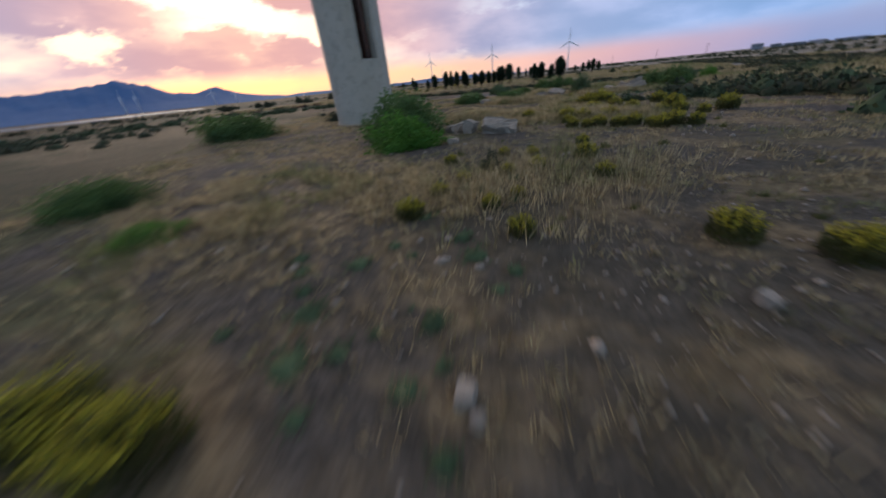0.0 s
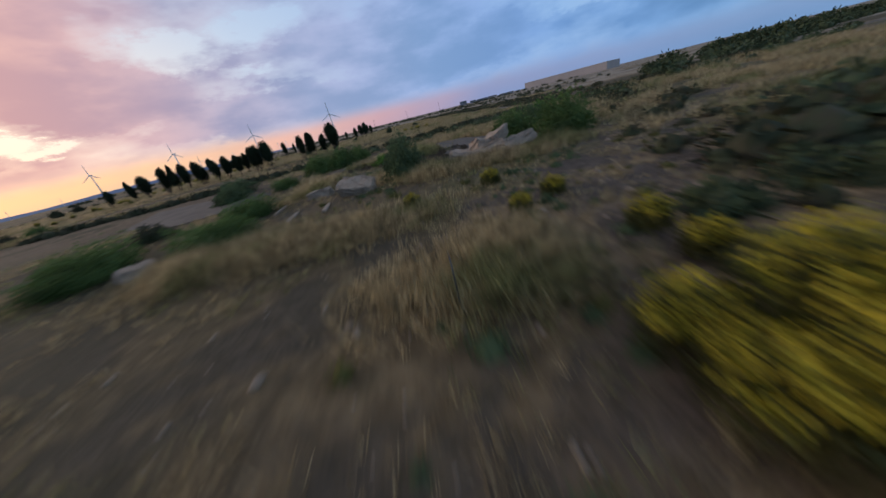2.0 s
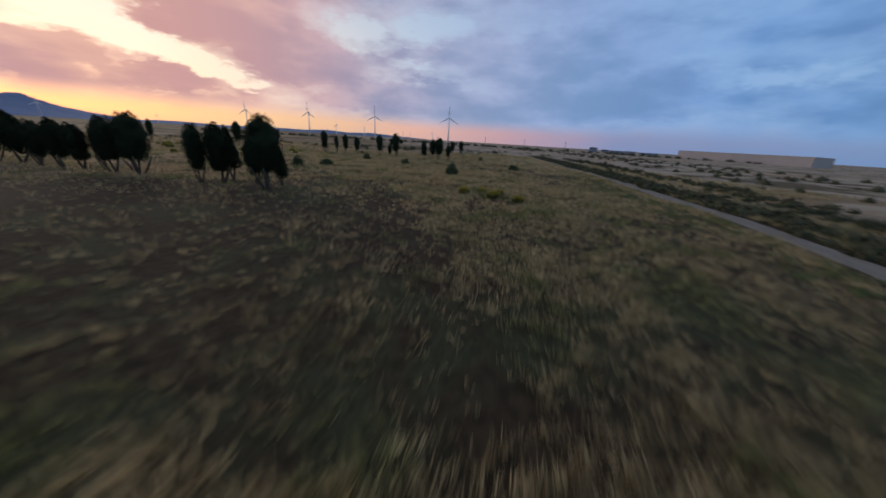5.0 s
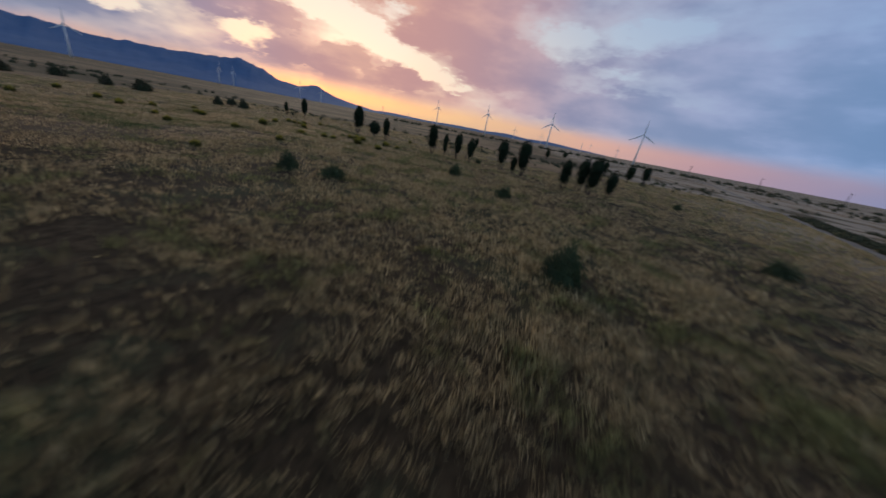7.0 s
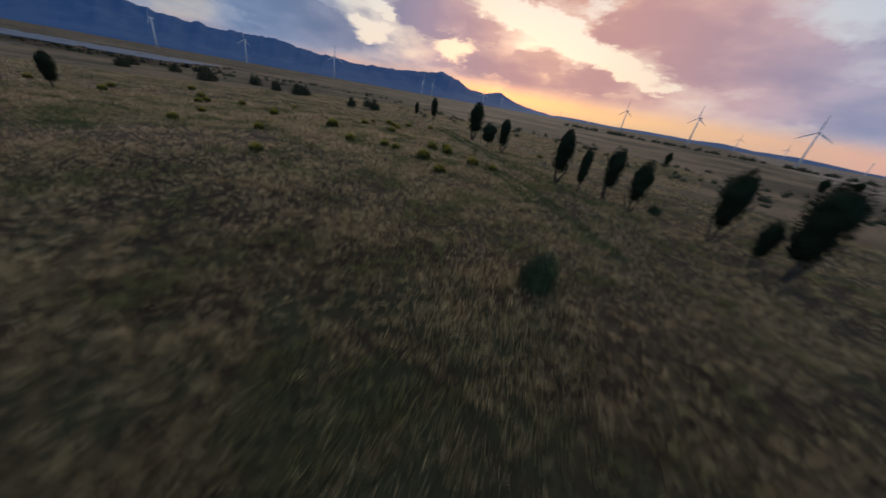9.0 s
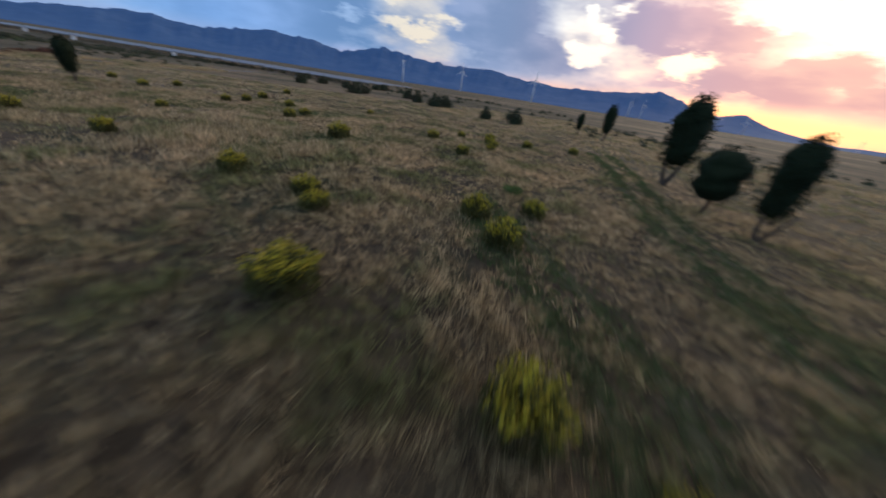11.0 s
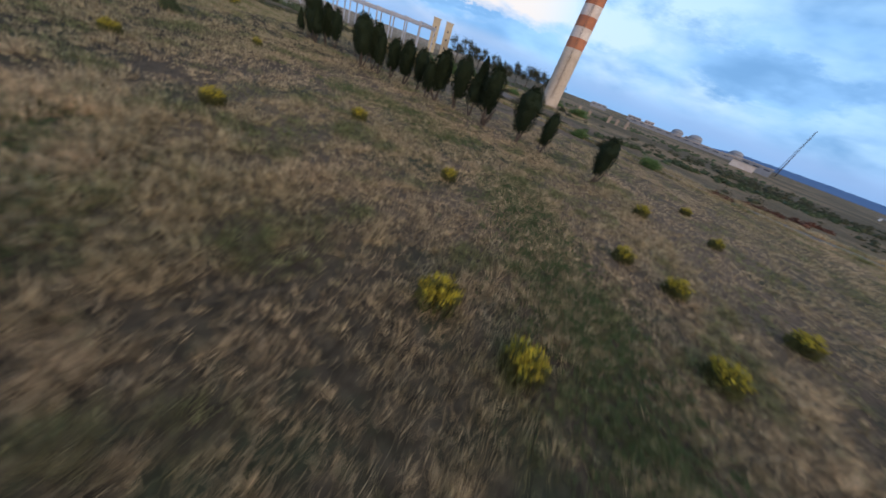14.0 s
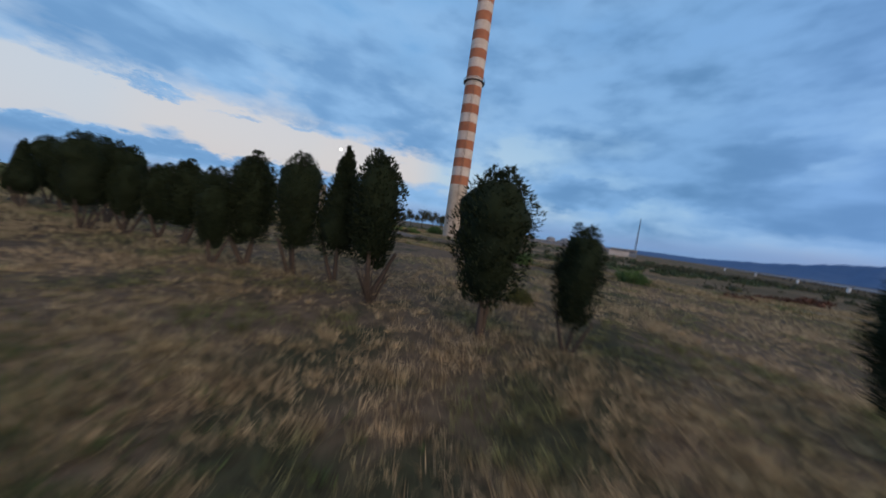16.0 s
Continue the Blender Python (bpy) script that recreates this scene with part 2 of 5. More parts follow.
SOUTH_CLOUDS = [(-128, 9, 12, 4.2, -0.3), (-138, 9.6, 12, 4.4, -0.3), (-148, 9.4, 12, 4.4, -0.3), (-158, 9.4, 12, 4.4, -0.3), (-168, 9.6, 11, 4.4, -0.3), (-177, 9.8, 10, 4.0, -0.28), (172, 9.5, 8, 3.4, -0.22), (161, 15, 8, 4, -0.2), (-128, 4.2, 12, 1.8, 0.34), (-142, 4.8, 12, 1.6, 0.34), (-156, 5.2, 11, 1.3, 0.3), (-168, 5.6, 7, 1.0, 0.22), (-141, 12.4, 6, 0.9, 0.24), (-149, 11.4, 5, 0.8, 0.22), (-158, 12.6, 4, 0.8, 0.18), (-152, 19, 24, 4, 0.12), (151, 8.5, 11, 3.4, 0.26), (135, 14, 18, 7, 0.22)]
OPENINGS = GLOW_GAPS + GLOW_BANKS + NORTH_CLOUDS + WEST_CLOUDS + SOUTH_CLOUDS
make_world()
glow = bpy.data.lights.new("low_sun", "SUN")
glow.energy, glow.angle, glow.color = 1.2, radians(28), (1.0, 0.88, 0.72)
new("low_sun", glow).matrix_world = look((0, 0, 0), tuple(-v for v in direction(31, 9)))

# ---- materials ----
_mats = {}


def material(name, build, rough=0.85, metal=0.0, bump=None):
    if name in _mats:
        return _mats[name]
    m = bpy.data.materials.new(name)
    m.use_nodes = True
    tree = m.node_tree
    bsdf = tree.nodes["Principled BSDF"]
    bsdf.inputs["Roughness"].default_value, bsdf.inputs["Metallic"].default_value = rough, metal
    bsdf.inputs["Specular IOR Level"].default_value = 0.25
    colour = build(tree)
    if isinstance(colour, tuple):
        bsdf.inputs["Base Color"].default_value = (*colour, 1)
    else:
        tree.links.new(colour, bsdf.inputs["Base Color"])
    if bump:
        b = tree.nodes.new("ShaderNodeBump")
        b.inputs["Strength"].default_value, b.inputs["Distance"].default_value = bump[1], bump[2]
        tree.links.new(noise_tex(tree, place(tree), bump[0], 6, 0.65), b.inputs["Height"])
        tree.links.new(b.outputs[0], bsdf.inputs["Normal"])
    _mats[name] = m
    return m


def place(tree):
    return tree.nodes.new("ShaderNodeNewGeometry").outputs["Position"]


def own(tree):
    return tree.nodes.new("ShaderNodeTexCoord").outputs["Object"]


def island(tree):
    return tree.nodes.new("ShaderNodeNewGeometry").outputs["Random Per Island"]


def two_scale(c1, c2, c3, s1, s2, where=place):
    def build(tree):
        p = where(tree)
        a = mix(tree, grey(tree, noise_tex(tree, p, s1, 5, 0.6), [(0.35, 0), (0.65, 1)]), c1, c2)
        return mix(tree, grey(tree, noise_tex(tree, p, s2, 6, 0.65), [(0.45, 0), (0.75, 0.8)]), a, c3)
    return build


def foliage(c1, c2, c3):
    def build(tree):
        a = mix(tree, island(tree), c1, c2)
        return mix(tree, grey(tree, noise_tex(tree, own(tree), 1.7, 3), [(0.4, 0), (0.7, 1)]), a, c3)
    return build


def ground_colour(tree):
    p = place(tree)
    sep = tree.nodes.new("ShaderNodeSeparateXYZ")
    tree.links.new(p, sep.inputs[0])
    wide = noise_tex(tree, p, 0.011, 5, 0.6, 0.6)
    broad = noise_tex(tree, p, 0.05, 6, 0.62, 0.4)
    patch = noise_tex(tree, p, 0.28, 7, 0.65, 0.5)
    tuft = noise_tex(tree, p, 2.1, 6, 0.68, 0.1)
    grit = noise_tex(tree, p, 9.0, 5, 0.7)
    straw = mix(tree, grey(tree, tuft, [(0.36, 0), (0.66, 1)]), (0.135, 0.095, 0.057), (0.31, 0.222, 0.13))
    soil = mix(tree, grey(tree, math_node(tree, "ADD", math_node(tree, "MULTIPLY", grit, 0.5), math_node(tree, "MULTIPLY", tuft, 0.5)), [(0.38, 0), (0.64, 1)]), (0.052, 0.043, 0.037), (0.145, 0.117, 0.098))
    green = mix(tree, grey(tree, tuft, [(0.35, 0), (0.65, 1)]), (0.040, 0.044, 0.022), (0.11, 0.115, 0.054))
    # bare, stony soil south of the road; dry grass north of it
    north = grey(tree, math_node(tree, "DIVIDE", sep.outputs[1], 200.0), [(0.40, 0.0), (0.58, 0.36)])
    for edge, way in ((-14.0, -1.0), (44.0, 1.0)):
        aside = math_node(tree, "MULTIPLY", math_node(tree, "DIVIDE", math_node(tree, "MULTIPLY", math_node(tree, "SUBTRACT", sep.outputs[0], edge), way), 22.0, True), 0.36)
        north = math_node(tree, "MAXIMUM", north, aside)
    dry = grey(tree, math_node(tree, "ADD", patch, north), [(0.44, 0), (0.60, 1)])
    base = mix(tree, dry, soil, straw)
    base = mix(tree, grey(tree, math_node(tree, "ADD", math_node(tree, "MULTIPLY", broad, 0.65), math_node(tree, "MULTIPLY", patch, 0.35)), [(0.50, 0), (0.60, 0.85)]), base, green)
    base = mix(tree, grey(tree, wide, [(0.40, 0), (0.56, 0.8)]), base, (0.066, 0.058, 0.034))
    base = mix(tree, grey(tree, grit, [(0.70, 0), (0.80, 0.35)]), base, (0.30, 0.26, 0.22))
    # pale sandy clearings on the eastern plain
    east = math_node(tree, "DIVIDE", math_node(tree, "SUBTRACT", sep.outputs[0], 112.0), 22.0, True)
    base = mix(tree, math_node(tree, "MULTIPLY", grey(tree, broad, [(0.44, 0), (0.53, 0.85)]), east), base, (0.34, 0.285, 0.225))
    # dark litter and shoots under the field's standing grass, blade shade painted in
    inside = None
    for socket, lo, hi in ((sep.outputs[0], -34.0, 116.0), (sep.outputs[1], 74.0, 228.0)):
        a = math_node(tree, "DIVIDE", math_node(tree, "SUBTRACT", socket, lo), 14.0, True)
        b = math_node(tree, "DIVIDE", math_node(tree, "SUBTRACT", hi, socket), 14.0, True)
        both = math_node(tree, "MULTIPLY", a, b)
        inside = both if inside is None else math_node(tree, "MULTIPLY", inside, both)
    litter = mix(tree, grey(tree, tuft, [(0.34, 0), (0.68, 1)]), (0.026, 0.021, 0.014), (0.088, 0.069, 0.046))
    # near-black copy of the litter colour, for shade down between the blades
    shaded_litter = mix(tree, grey(tree, tuft, [(0.34, 0), (0.68, 1)]), (0.011, 0.009, 0.006), (0.042, 0.031, 0.019))
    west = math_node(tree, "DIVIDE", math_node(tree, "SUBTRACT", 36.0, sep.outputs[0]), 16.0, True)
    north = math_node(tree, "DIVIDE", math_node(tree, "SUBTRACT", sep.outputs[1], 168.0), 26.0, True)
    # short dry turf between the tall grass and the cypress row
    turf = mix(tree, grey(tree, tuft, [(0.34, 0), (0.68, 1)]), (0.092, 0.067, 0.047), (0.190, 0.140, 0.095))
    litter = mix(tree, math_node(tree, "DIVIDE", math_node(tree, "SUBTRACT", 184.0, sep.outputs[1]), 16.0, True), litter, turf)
    litter = mix(tree, math_node(tree, "MAXIMUM", west, north), shaded_litter, litter)
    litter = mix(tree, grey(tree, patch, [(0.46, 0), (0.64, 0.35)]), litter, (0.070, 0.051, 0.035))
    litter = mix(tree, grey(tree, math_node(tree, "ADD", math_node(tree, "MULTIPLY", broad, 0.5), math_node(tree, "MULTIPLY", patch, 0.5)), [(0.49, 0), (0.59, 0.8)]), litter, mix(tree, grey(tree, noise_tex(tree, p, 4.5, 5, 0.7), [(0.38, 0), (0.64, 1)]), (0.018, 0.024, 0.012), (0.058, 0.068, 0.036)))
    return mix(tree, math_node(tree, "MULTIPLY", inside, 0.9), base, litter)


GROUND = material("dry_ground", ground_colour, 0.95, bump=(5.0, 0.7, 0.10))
ASPHALT = material("worn_asphalt", two_scale((0.125, 0.115, 0.105), (0.16, 0.148, 0.134), (0.09, 0.08, 0.066), 0.5, 4.0), 0.9, bump=(25, 0.3, 0.02))
PAD = material("old_asphalt_pad", two_scale((0.100, 0.086, 0.076), (0.13, 0.112, 0.098), (0.075, 0.062, 0.050), 0.35, 3.0), 0.92, bump=(20, 0.3, 0.02))
def grass_colour(tree):
    p = place(tree)
    straw = mix(tree, island(tree), (0.27, 0.205, 0.112), (0.57, 0.455, 0.264))
    sep = tree.nodes.new("ShaderNodeSeparateXYZ")
    tree.links.new(p, sep.inputs[0])
    west = math_node(tree, "DIVIDE", math_node(tree, "SUBTRACT", 56.0, sep.outputs[0]), 30.0, True)
    russet = grey(tree, noise_tex(tree, p, 0.09, 4, 0.6), [(0.40, 0.1), (0.60, 0.85)])
    north = math_node(tree, "DIVIDE", math_node(tree, "SUBTRACT", sep.outputs[1], 110.0), 30.0, True)
    straw = mix(tree, math_node(tree, "MULTIPLY", math_node(tree, "MULTIPLY", russet, west), north), straw, mix(tree, island(tree), (0.385, 0.276, 0.158), (0.74, 0.555, 0.340)))
    fresh = mix(tree, island(tree), (0.085, 0.115, 0.040), (0.24, 0.255, 0.105))
    both = mix(tree, grey(tree, noise_tex(tree, p, 0.21, 5, 0.62), [(0.49, 0), (0.61, 0.8)]), straw, fresh)
    # clumps differ in how bleached they are
    return mix(tree, 1.0, both, grey(tree, noise_tex(tree, p, 2.4, 3, 0.55), [(0.36, 0.55), (0.64, 1.5)]), "MULTIPLY")


GRASS = material("dry_grass", grass_colour, 0.9)
WEEDS = material("fresh_green_weeds", foliage((0.085, 0.125, 0.052), (0.155, 0.20, 0.085), (0.12, 0.125, 0.062)), 0.85)


def let_through(mat, share):
    """Thin blades and petals pass some light on."""
    tree = mat.node_tree
    bsdf, out = tree.nodes["Principled BSDF"], tree.nodes["Material Output"]
    thin = tree.nodes.new("ShaderNodeBsdfTranslucent")
    tree.links.new(bsdf.inputs["Base Color"].links[0].from_socket, thin.inputs["Color"])
    both = tree.nodes.new("ShaderNodeMixShader")
    both.inputs[0].default_value = share
    tree.links.new(bsdf.outputs[0], both.inputs[1])
    tree.links.new(thin.outputs[0], both.inputs[2])
    tree.links.new(both.outputs[0], out.inputs["Surface"])


let_through(GRASS, 0.5)
let_through(WEEDS, 0.35)
RUT = material("green_rut", two_scale((0.050, 0.054, 0.026), (0.075, 0.070, 0.038), (0.13, 0.105, 0.062), 0.5, 3.0), 0.95, bump=(5, 0.6, 0.06))
CONCRETE = material("weathered_concrete", two_scale((0.51, 0.435, 0.35), (0.45, 0.38, 0.30), (0.35, 0.295, 0.235), 0.25, 1.3), 0.9, bump=(6, 0.25, 0.03))
SLAB = material("broken_concrete", two_scale((0.38, 0.305, 0.245), (0.30, 0.24, 0.19), (0.20, 0.158, 0.125), 1.2, 6.0), 0.92, bump=(12, 0.4, 0.03))
ORANGE = material("faded_orange_paint", two_scale((0.46, 0.185, 0.095), (0.37, 0.14, 0.075), (0.30, 0.14, 0.095), 0.3, 1.6), 0.7, bump=(6, 0.15, 0.02))
WHITE = material("dirty_white_paint", two_scale((0.66, 0.60, 0.54), (0.58, 0.50, 0.44), (0.44, 0.35, 0.30), 0.3, 1.6), 0.7, bump=(6, 0.15, 0.02))
RUST = material("rusty_brown_steel", two_scale((0.085, 0.04, 0.028), (0.05, 0.026, 0.02), (0.12, 0.06, 0.04), 0.8, 4.0), 0.75)
STEEL = material("dark_steel", two_scale((0.08, 0.08, 0.085), (0.12, 0.11, 0.11), (0.06, 0.05, 0.045), 2.0, 9.0), 0.5, 0.6)
CYPRESS = material("cypress_foliage", foliage((0.014, 0.022, 0.011), (0.024, 0.036, 0.017), (0.018, 0.025, 0.013)), 0.9)
BARK = material("grey_brown_bark", two_scale((0.085, 0.064, 0.050), (0.055, 0.042, 0.033), (0.12, 0.095, 0.075), 3.0, 14.0, own), 0.95)
LEAF = material("shrub_leaves", foliage((0.085, 0.145, 0.048), (0.150, 0.225, 0.075), (0.070, 0.110, 0.042)), 0.75)
BRIGHT = material("bright_shrub_leaves", foliage((0.08, 0.19, 0.03), (0.135, 0.28, 0.05), (0.06, 0.14, 0.025)), 0.7)
SAGE = material("sage_shrub_leaves", foliage((0.080, 0.120, 0.062), (0.135, 0.185, 0.095), (0.060, 0.088, 0.046)), 0.85)
GRAVEL = material("brown_gravel", two_scale((0.165, 0.148, 0.13), (0.20, 0.18, 0.158), (0.105, 0.09, 0.07), 0.5, 4.0), 0.95, bump=(25, 0.3, 0.02))
GREYWEED = material("grey_dry_shrublets", foliage((0.075, 0.066, 0.053), (0.14, 0.12, 0.095), (0.10, 0.078, 0.06)), 0.95)
SCRUB = material("dark_scrub_leaves", foliage((0.035, 0.045, 0.026), (0.065, 0.075, 0.04), (0.07, 0.06, 0.04)), 0.9)
OLIVE = material("olive_shrub_leaves", foliage((0.10, 0.105, 0.035), (0.15, 0.145, 0.05), (0.075, 0.075, 0.03)), 0.85)
DULL = material("dull_green_leaves", foliage((0.050, 0.072, 0.036), (0.085, 0.115, 0.052), (0.050, 0.062, 0.034)), 0.85)
FLOWER = material("yellow_flowers", foliage((0.37, 0.30, 0.027), (0.53, 0.43, 0.045), (0.29, 0.24, 0.03)), 0.7)
RUSSET = material("russet_scrub_leaves", foliage((0.10, 0.045, 0.03), (0.15, 0.07, 0.045), (0.07, 0.04, 0.03)), 0.9)
TURBINE = material("white_turbine_paint", two_scale((0.80, 0.80, 0.80), (0.75, 0.75, 0.76), (0.66, 0.66, 0.67), 0.05, 0.3), 0.5)
# far slopes: the blue of distance haze is put into the base colour
MOUNTAIN = material("haze_blue_mountain", two_scale((0.046, 0.120, 0.27), (0.066, 0.140, 0.285), (0.036, 0.098, 0.235), 0.004, 0.02), 1.0)
# panels: the sky's pale reflection is painted as a matt grey base
SOLAR = material("sky_grey_solar_glass", two_scale((0.15, 0.155, 0.17), (0.18, 0.185, 0.20), (0.12, 0.125, 0.14), 0.3, 2.0), 0.5)
# distance haze is mixed into the next three building colours
BEIGE = material("hazed_beige_cladding", two_scale((0.42, 0.37, 0.355), (0.39, 0.345, 0.33), (0.345, 0.305, 0.295), 0.05, 0.4), 0.8)
PALE = material("hazed_pale_cladding", two_scale((0.25, 0.265, 0.29), (0.22, 0.235, 0.26), (0.19, 0.20, 0.22), 0.05, 0.4), 0.7)
FRAME = material("hazed_grey_concrete", two_scale((0.40, 0.42, 0.46), (0.36, 0.38, 0.42), (0.31, 0.32, 0.36), 0.1, 0.6), 0.9)
TAN = material("yellow_tan_plaster", two_scale((0.50, 0.43, 0.30), (0.45, 0.385, 0.27), (0.37, 0.315, 0.23), 0.2, 1.0), 0.85)
WOOD = material("grey_pole_wood", two_scale((0.14, 0.11, 0.09), (0.10, 0.08, 0.065), (0.18, 0.15, 0.12), 1.0, 6.0), 0.9)
GLASSY = material("dark_window_glass", lambda t: (0.04, 0.05, 0.07), 0.15)
for leafy in (LEAF, BRIGHT, SAGE, OLIVE):
    let_through(leafy, 0.3)
for matt in (GRASS, WEEDS, CYPRESS, LEAF, BRIGHT, SAGE, SCRUB, OLIVE, RUSSET, GREYWEED, GROUND, FLOWER):
    matt.node_tree.nodes["Principled BSDF"].inputs["Specular IOR Level"].default_value = 0.12
MOON = bpy.data.materials.new("moon_glow")
MOON.use_nodes = True
MOON.node_tree.nodes["Principled BSDF"].inputs["Emission Color"].default_value = (1, 0.97, 0.9, 1)
MOON.node_tree.nodes["Principled BSDF"].inputs["Emission Strength"].default_value = 1.6

# ---- mesh helpers ----
rng = np.random.default_rng(7)


def rise(x, y):
    """Height of the ground."""
    return 0.10 * np.sin(0.11 * x + 1.0) * np.cos(0.09 * y) + 0.05 * np.sin(0.31 * x + 0.27 * y)


def mesh_of(name, verts, faces, mat, smooth=False):
    me = bpy.data.meshes.new(name)
    me.from_pydata([tuple(v) for v in verts], [], [tuple(f) for f in faces])
    me.materials.append(mat)
    if smooth:
        me.polygons.foreach_set("use_smooth", [True] * len(me.polygons))
    me.update()
    return me


def tris_mesh(name, verts, tris, mat):
    """A mesh from arrays of vertices and triangles."""
    me = bpy.data.meshes.new(name)
    verts, tris = np.asarray(verts, np.float32), np.asarray(tris, np.int32)
    me.vertices.add(len(verts))
    me.vertices.foreach_set("co", verts.ravel())
    me.loops.add(tris.size)
    me.loops.foreach_set("vertex_index", tris.ravel())
    me.polygons.add(len(tris))
    me.polygons.foreach_set("loop_start", np.arange(0, tris.size, 3, dtype=np.int32))
    me.materials.append(mat)
    me.update(calc_edges=True)
    return me


def part(name, bm, mat, parent, label=""):
    """Links a bmesh, or a ready mesh, as one part under a thing or a part."""
    if isinstance(bm, bpy.types.Mesh):
        me = bm
    else:
        me = bpy.data.meshes.new(name)
        bm.to_mesh(me)
        bm.free()
        me.materials.append(mat)
    ob = new(name, me)
    ob.parent = parent
    return tagged(ob, label)


def thing(name, x, y, z=None, turn=0.0, size=1.0, **tags):
    ob = new(name)
    ob.empty_display_size = 0.3
    ob.matrix_world = Matrix.Translation((x, y, float(rise(x, y)) - 0.03 if z is None else z)) @ Matrix.Rotation(turn, 4, "Z") @ Matrix.Scale(size, 4)
    return tagged(ob, **tags)


def box(bm, cx, cy, cz, sx, sy, sz, bevel=0.0, turn=None):
    made = bmesh.ops.create_cube(bm, size=1.0)["verts"]
    bmesh.ops.scale(bm, vec=(sx, sy, sz), verts=made)
    if turn:
        bmesh.ops.rotate(bm, cent=(0, 0, 0), matrix=turn, verts=made)
    bmesh.ops.translate(bm, vec=(cx, cy, cz), verts=made)
    if bevel:
        edges = list({e for v in made for e in v.link_edges})
        bmesh.ops.bevel(bm, geom=edges, offset=bevel, segments=1, affect="EDGES")
    return bm


def tube(rings, sides=12, cap=True):
    """A lathe: rings of (x, y, z, radius)."""
    bm, loops = bmesh.new(), []
    for x, y, z, r in rings:
        loops.append([bm.verts.new((x + r * math.cos(2 * math.pi * k / sides), y + r * math.sin(2 * math.pi * k / sides), z)) for k in range(sides)])
    for a, b in zip(loops, loops[1:]):
        for k in range(sides):
            f = bm.faces.new((a[k], a[(k + 1) % sides], b[(k + 1) % sides], b[k]))
            f.smooth = True
    if cap:
        bm.faces.new(loops[0][::-1])
        bm.faces.new(loops[-1])
    return bm


def leaves(points, ups, length, width, rnd):
    """Small leaf sprays: a bent diamond at each point, along its up vector."""
    n = len(points)
    ups = ups / np.linalg.norm(ups, axis=1, keepdims=True)
    side = np.cross(ups, rnd.normal(size=(n, 3)))
    side /= np.linalg.norm(side, axis=1, keepdims=True) + 1e-9
    ln = (length * rnd.uniform(0.6, 1.4, n))[:, None]
    wd = (width * rnd.uniform(0.6, 1.4, n))[:, None]
    a, b = points - ups * ln * 0.4, points + ups * ln * 0.6
    c, d = points + side * wd, points - side * wd
    verts = np.stack([a, c, b, d], 1).reshape(-1, 3)
    k = np.arange(n)[:, None] * 4
    return verts, np.concatenate([k + [0, 1, 2], k + [0, 2, 3]], 0)


# ---- the ground, one sheet to the horizon ----
def spread(lo, hi, step, far):
    mids = np.arange(lo, hi + step, step)
    out = [step * 1.25]
    while sum(out) < far:
        out.append(out[-1] * 1.25)
    run = np.cumsum(out)
    return np.concatenate([(mids[0] - run)[::-1], mids, mids[-1] + run])


def make_ground():
    xs, ys = spread(-60, 150, 1.6, 4600), spread(-20, 260, 1.6, 4600)
    gx, gy = np.meshgrid(xs, ys)
    verts = np.stack([gx, gy, rise(gx, gy)], -1).reshape(-1, 3)
    w = len(xs)
    i, j = np.meshgrid(np.arange(w - 1), np.arange(len(ys) - 1))
    a = (j * w + i).ravel()
    tris = np.concatenate([np.stack([a, a + 1, a + w + 1], 1), np.stack([a, a + w + 1, a + w], 1)])
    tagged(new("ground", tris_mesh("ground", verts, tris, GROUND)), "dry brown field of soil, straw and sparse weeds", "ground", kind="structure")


make_ground()


def ribbon(name, line, width, mat, label, category, ragged=0.25, lift=0.035, step=1.0):
    """A strip along a line of points that follows the ground, with a worn edge and a thin side."""
    pts = []
    for (x0, y0), (x1, y1) in zip(line, line[1:]):
        n = max(1, int(math.hypot(x1 - x0, y1 - y0) / step))
        pts += [(x0 + (x1 - x0) * k / n, y0 + (y1 - y0) * k / n) for k in range(n)]
    pts = np.array(pts + [line[-1]])
    for _ in range(6):
        pts[1:-1] = (pts[:-2] + 2 * pts[1:-1] + pts[2:]) / 4
    way = np.gradient(pts, axis=0)
    way /= np.linalg.norm(way, axis=1, keepdims=True)
    out = np.stack([-way[:, 1], way[:, 0]], 1)
    n, cols = len(pts), (-0.5, -0.5, -0.25, 0.0, 0.25, 0.5, 0.5)
    jag = [ragged * np.convolve(rng.normal(size=n + 4), np.ones(5) / 5, "valid") for _ in range(2)]
    verts = []
    for c, f in enumerate(cols):
        edge = jag[0] if c < 2 else jag[1] if c > 4 else 0
        q = pts + out * ((f * width + edge)[:, None] if not np.isscalar(edge) else f * width)
        z = rise(q[:, 0], q[:, 1]) + (-0.1 if c in (0, 6) else lift + 0.02 * (1 - abs(2 * f)))
        verts.append(np.column_stack([q, z]))
    verts = np.stack(verts, 1).reshape(-1, 3)
    k = len(cols)
    faces = [(i * k + c, i * k + c + 1, (i + 1) * k + c + 1, (i + 1) * k + c) for i in range(n - 1) for c in range(k - 1)]
    me = mesh_of(name, verts, faces, mat)
    return tagged(new(name, me), label, category, kind="structure")


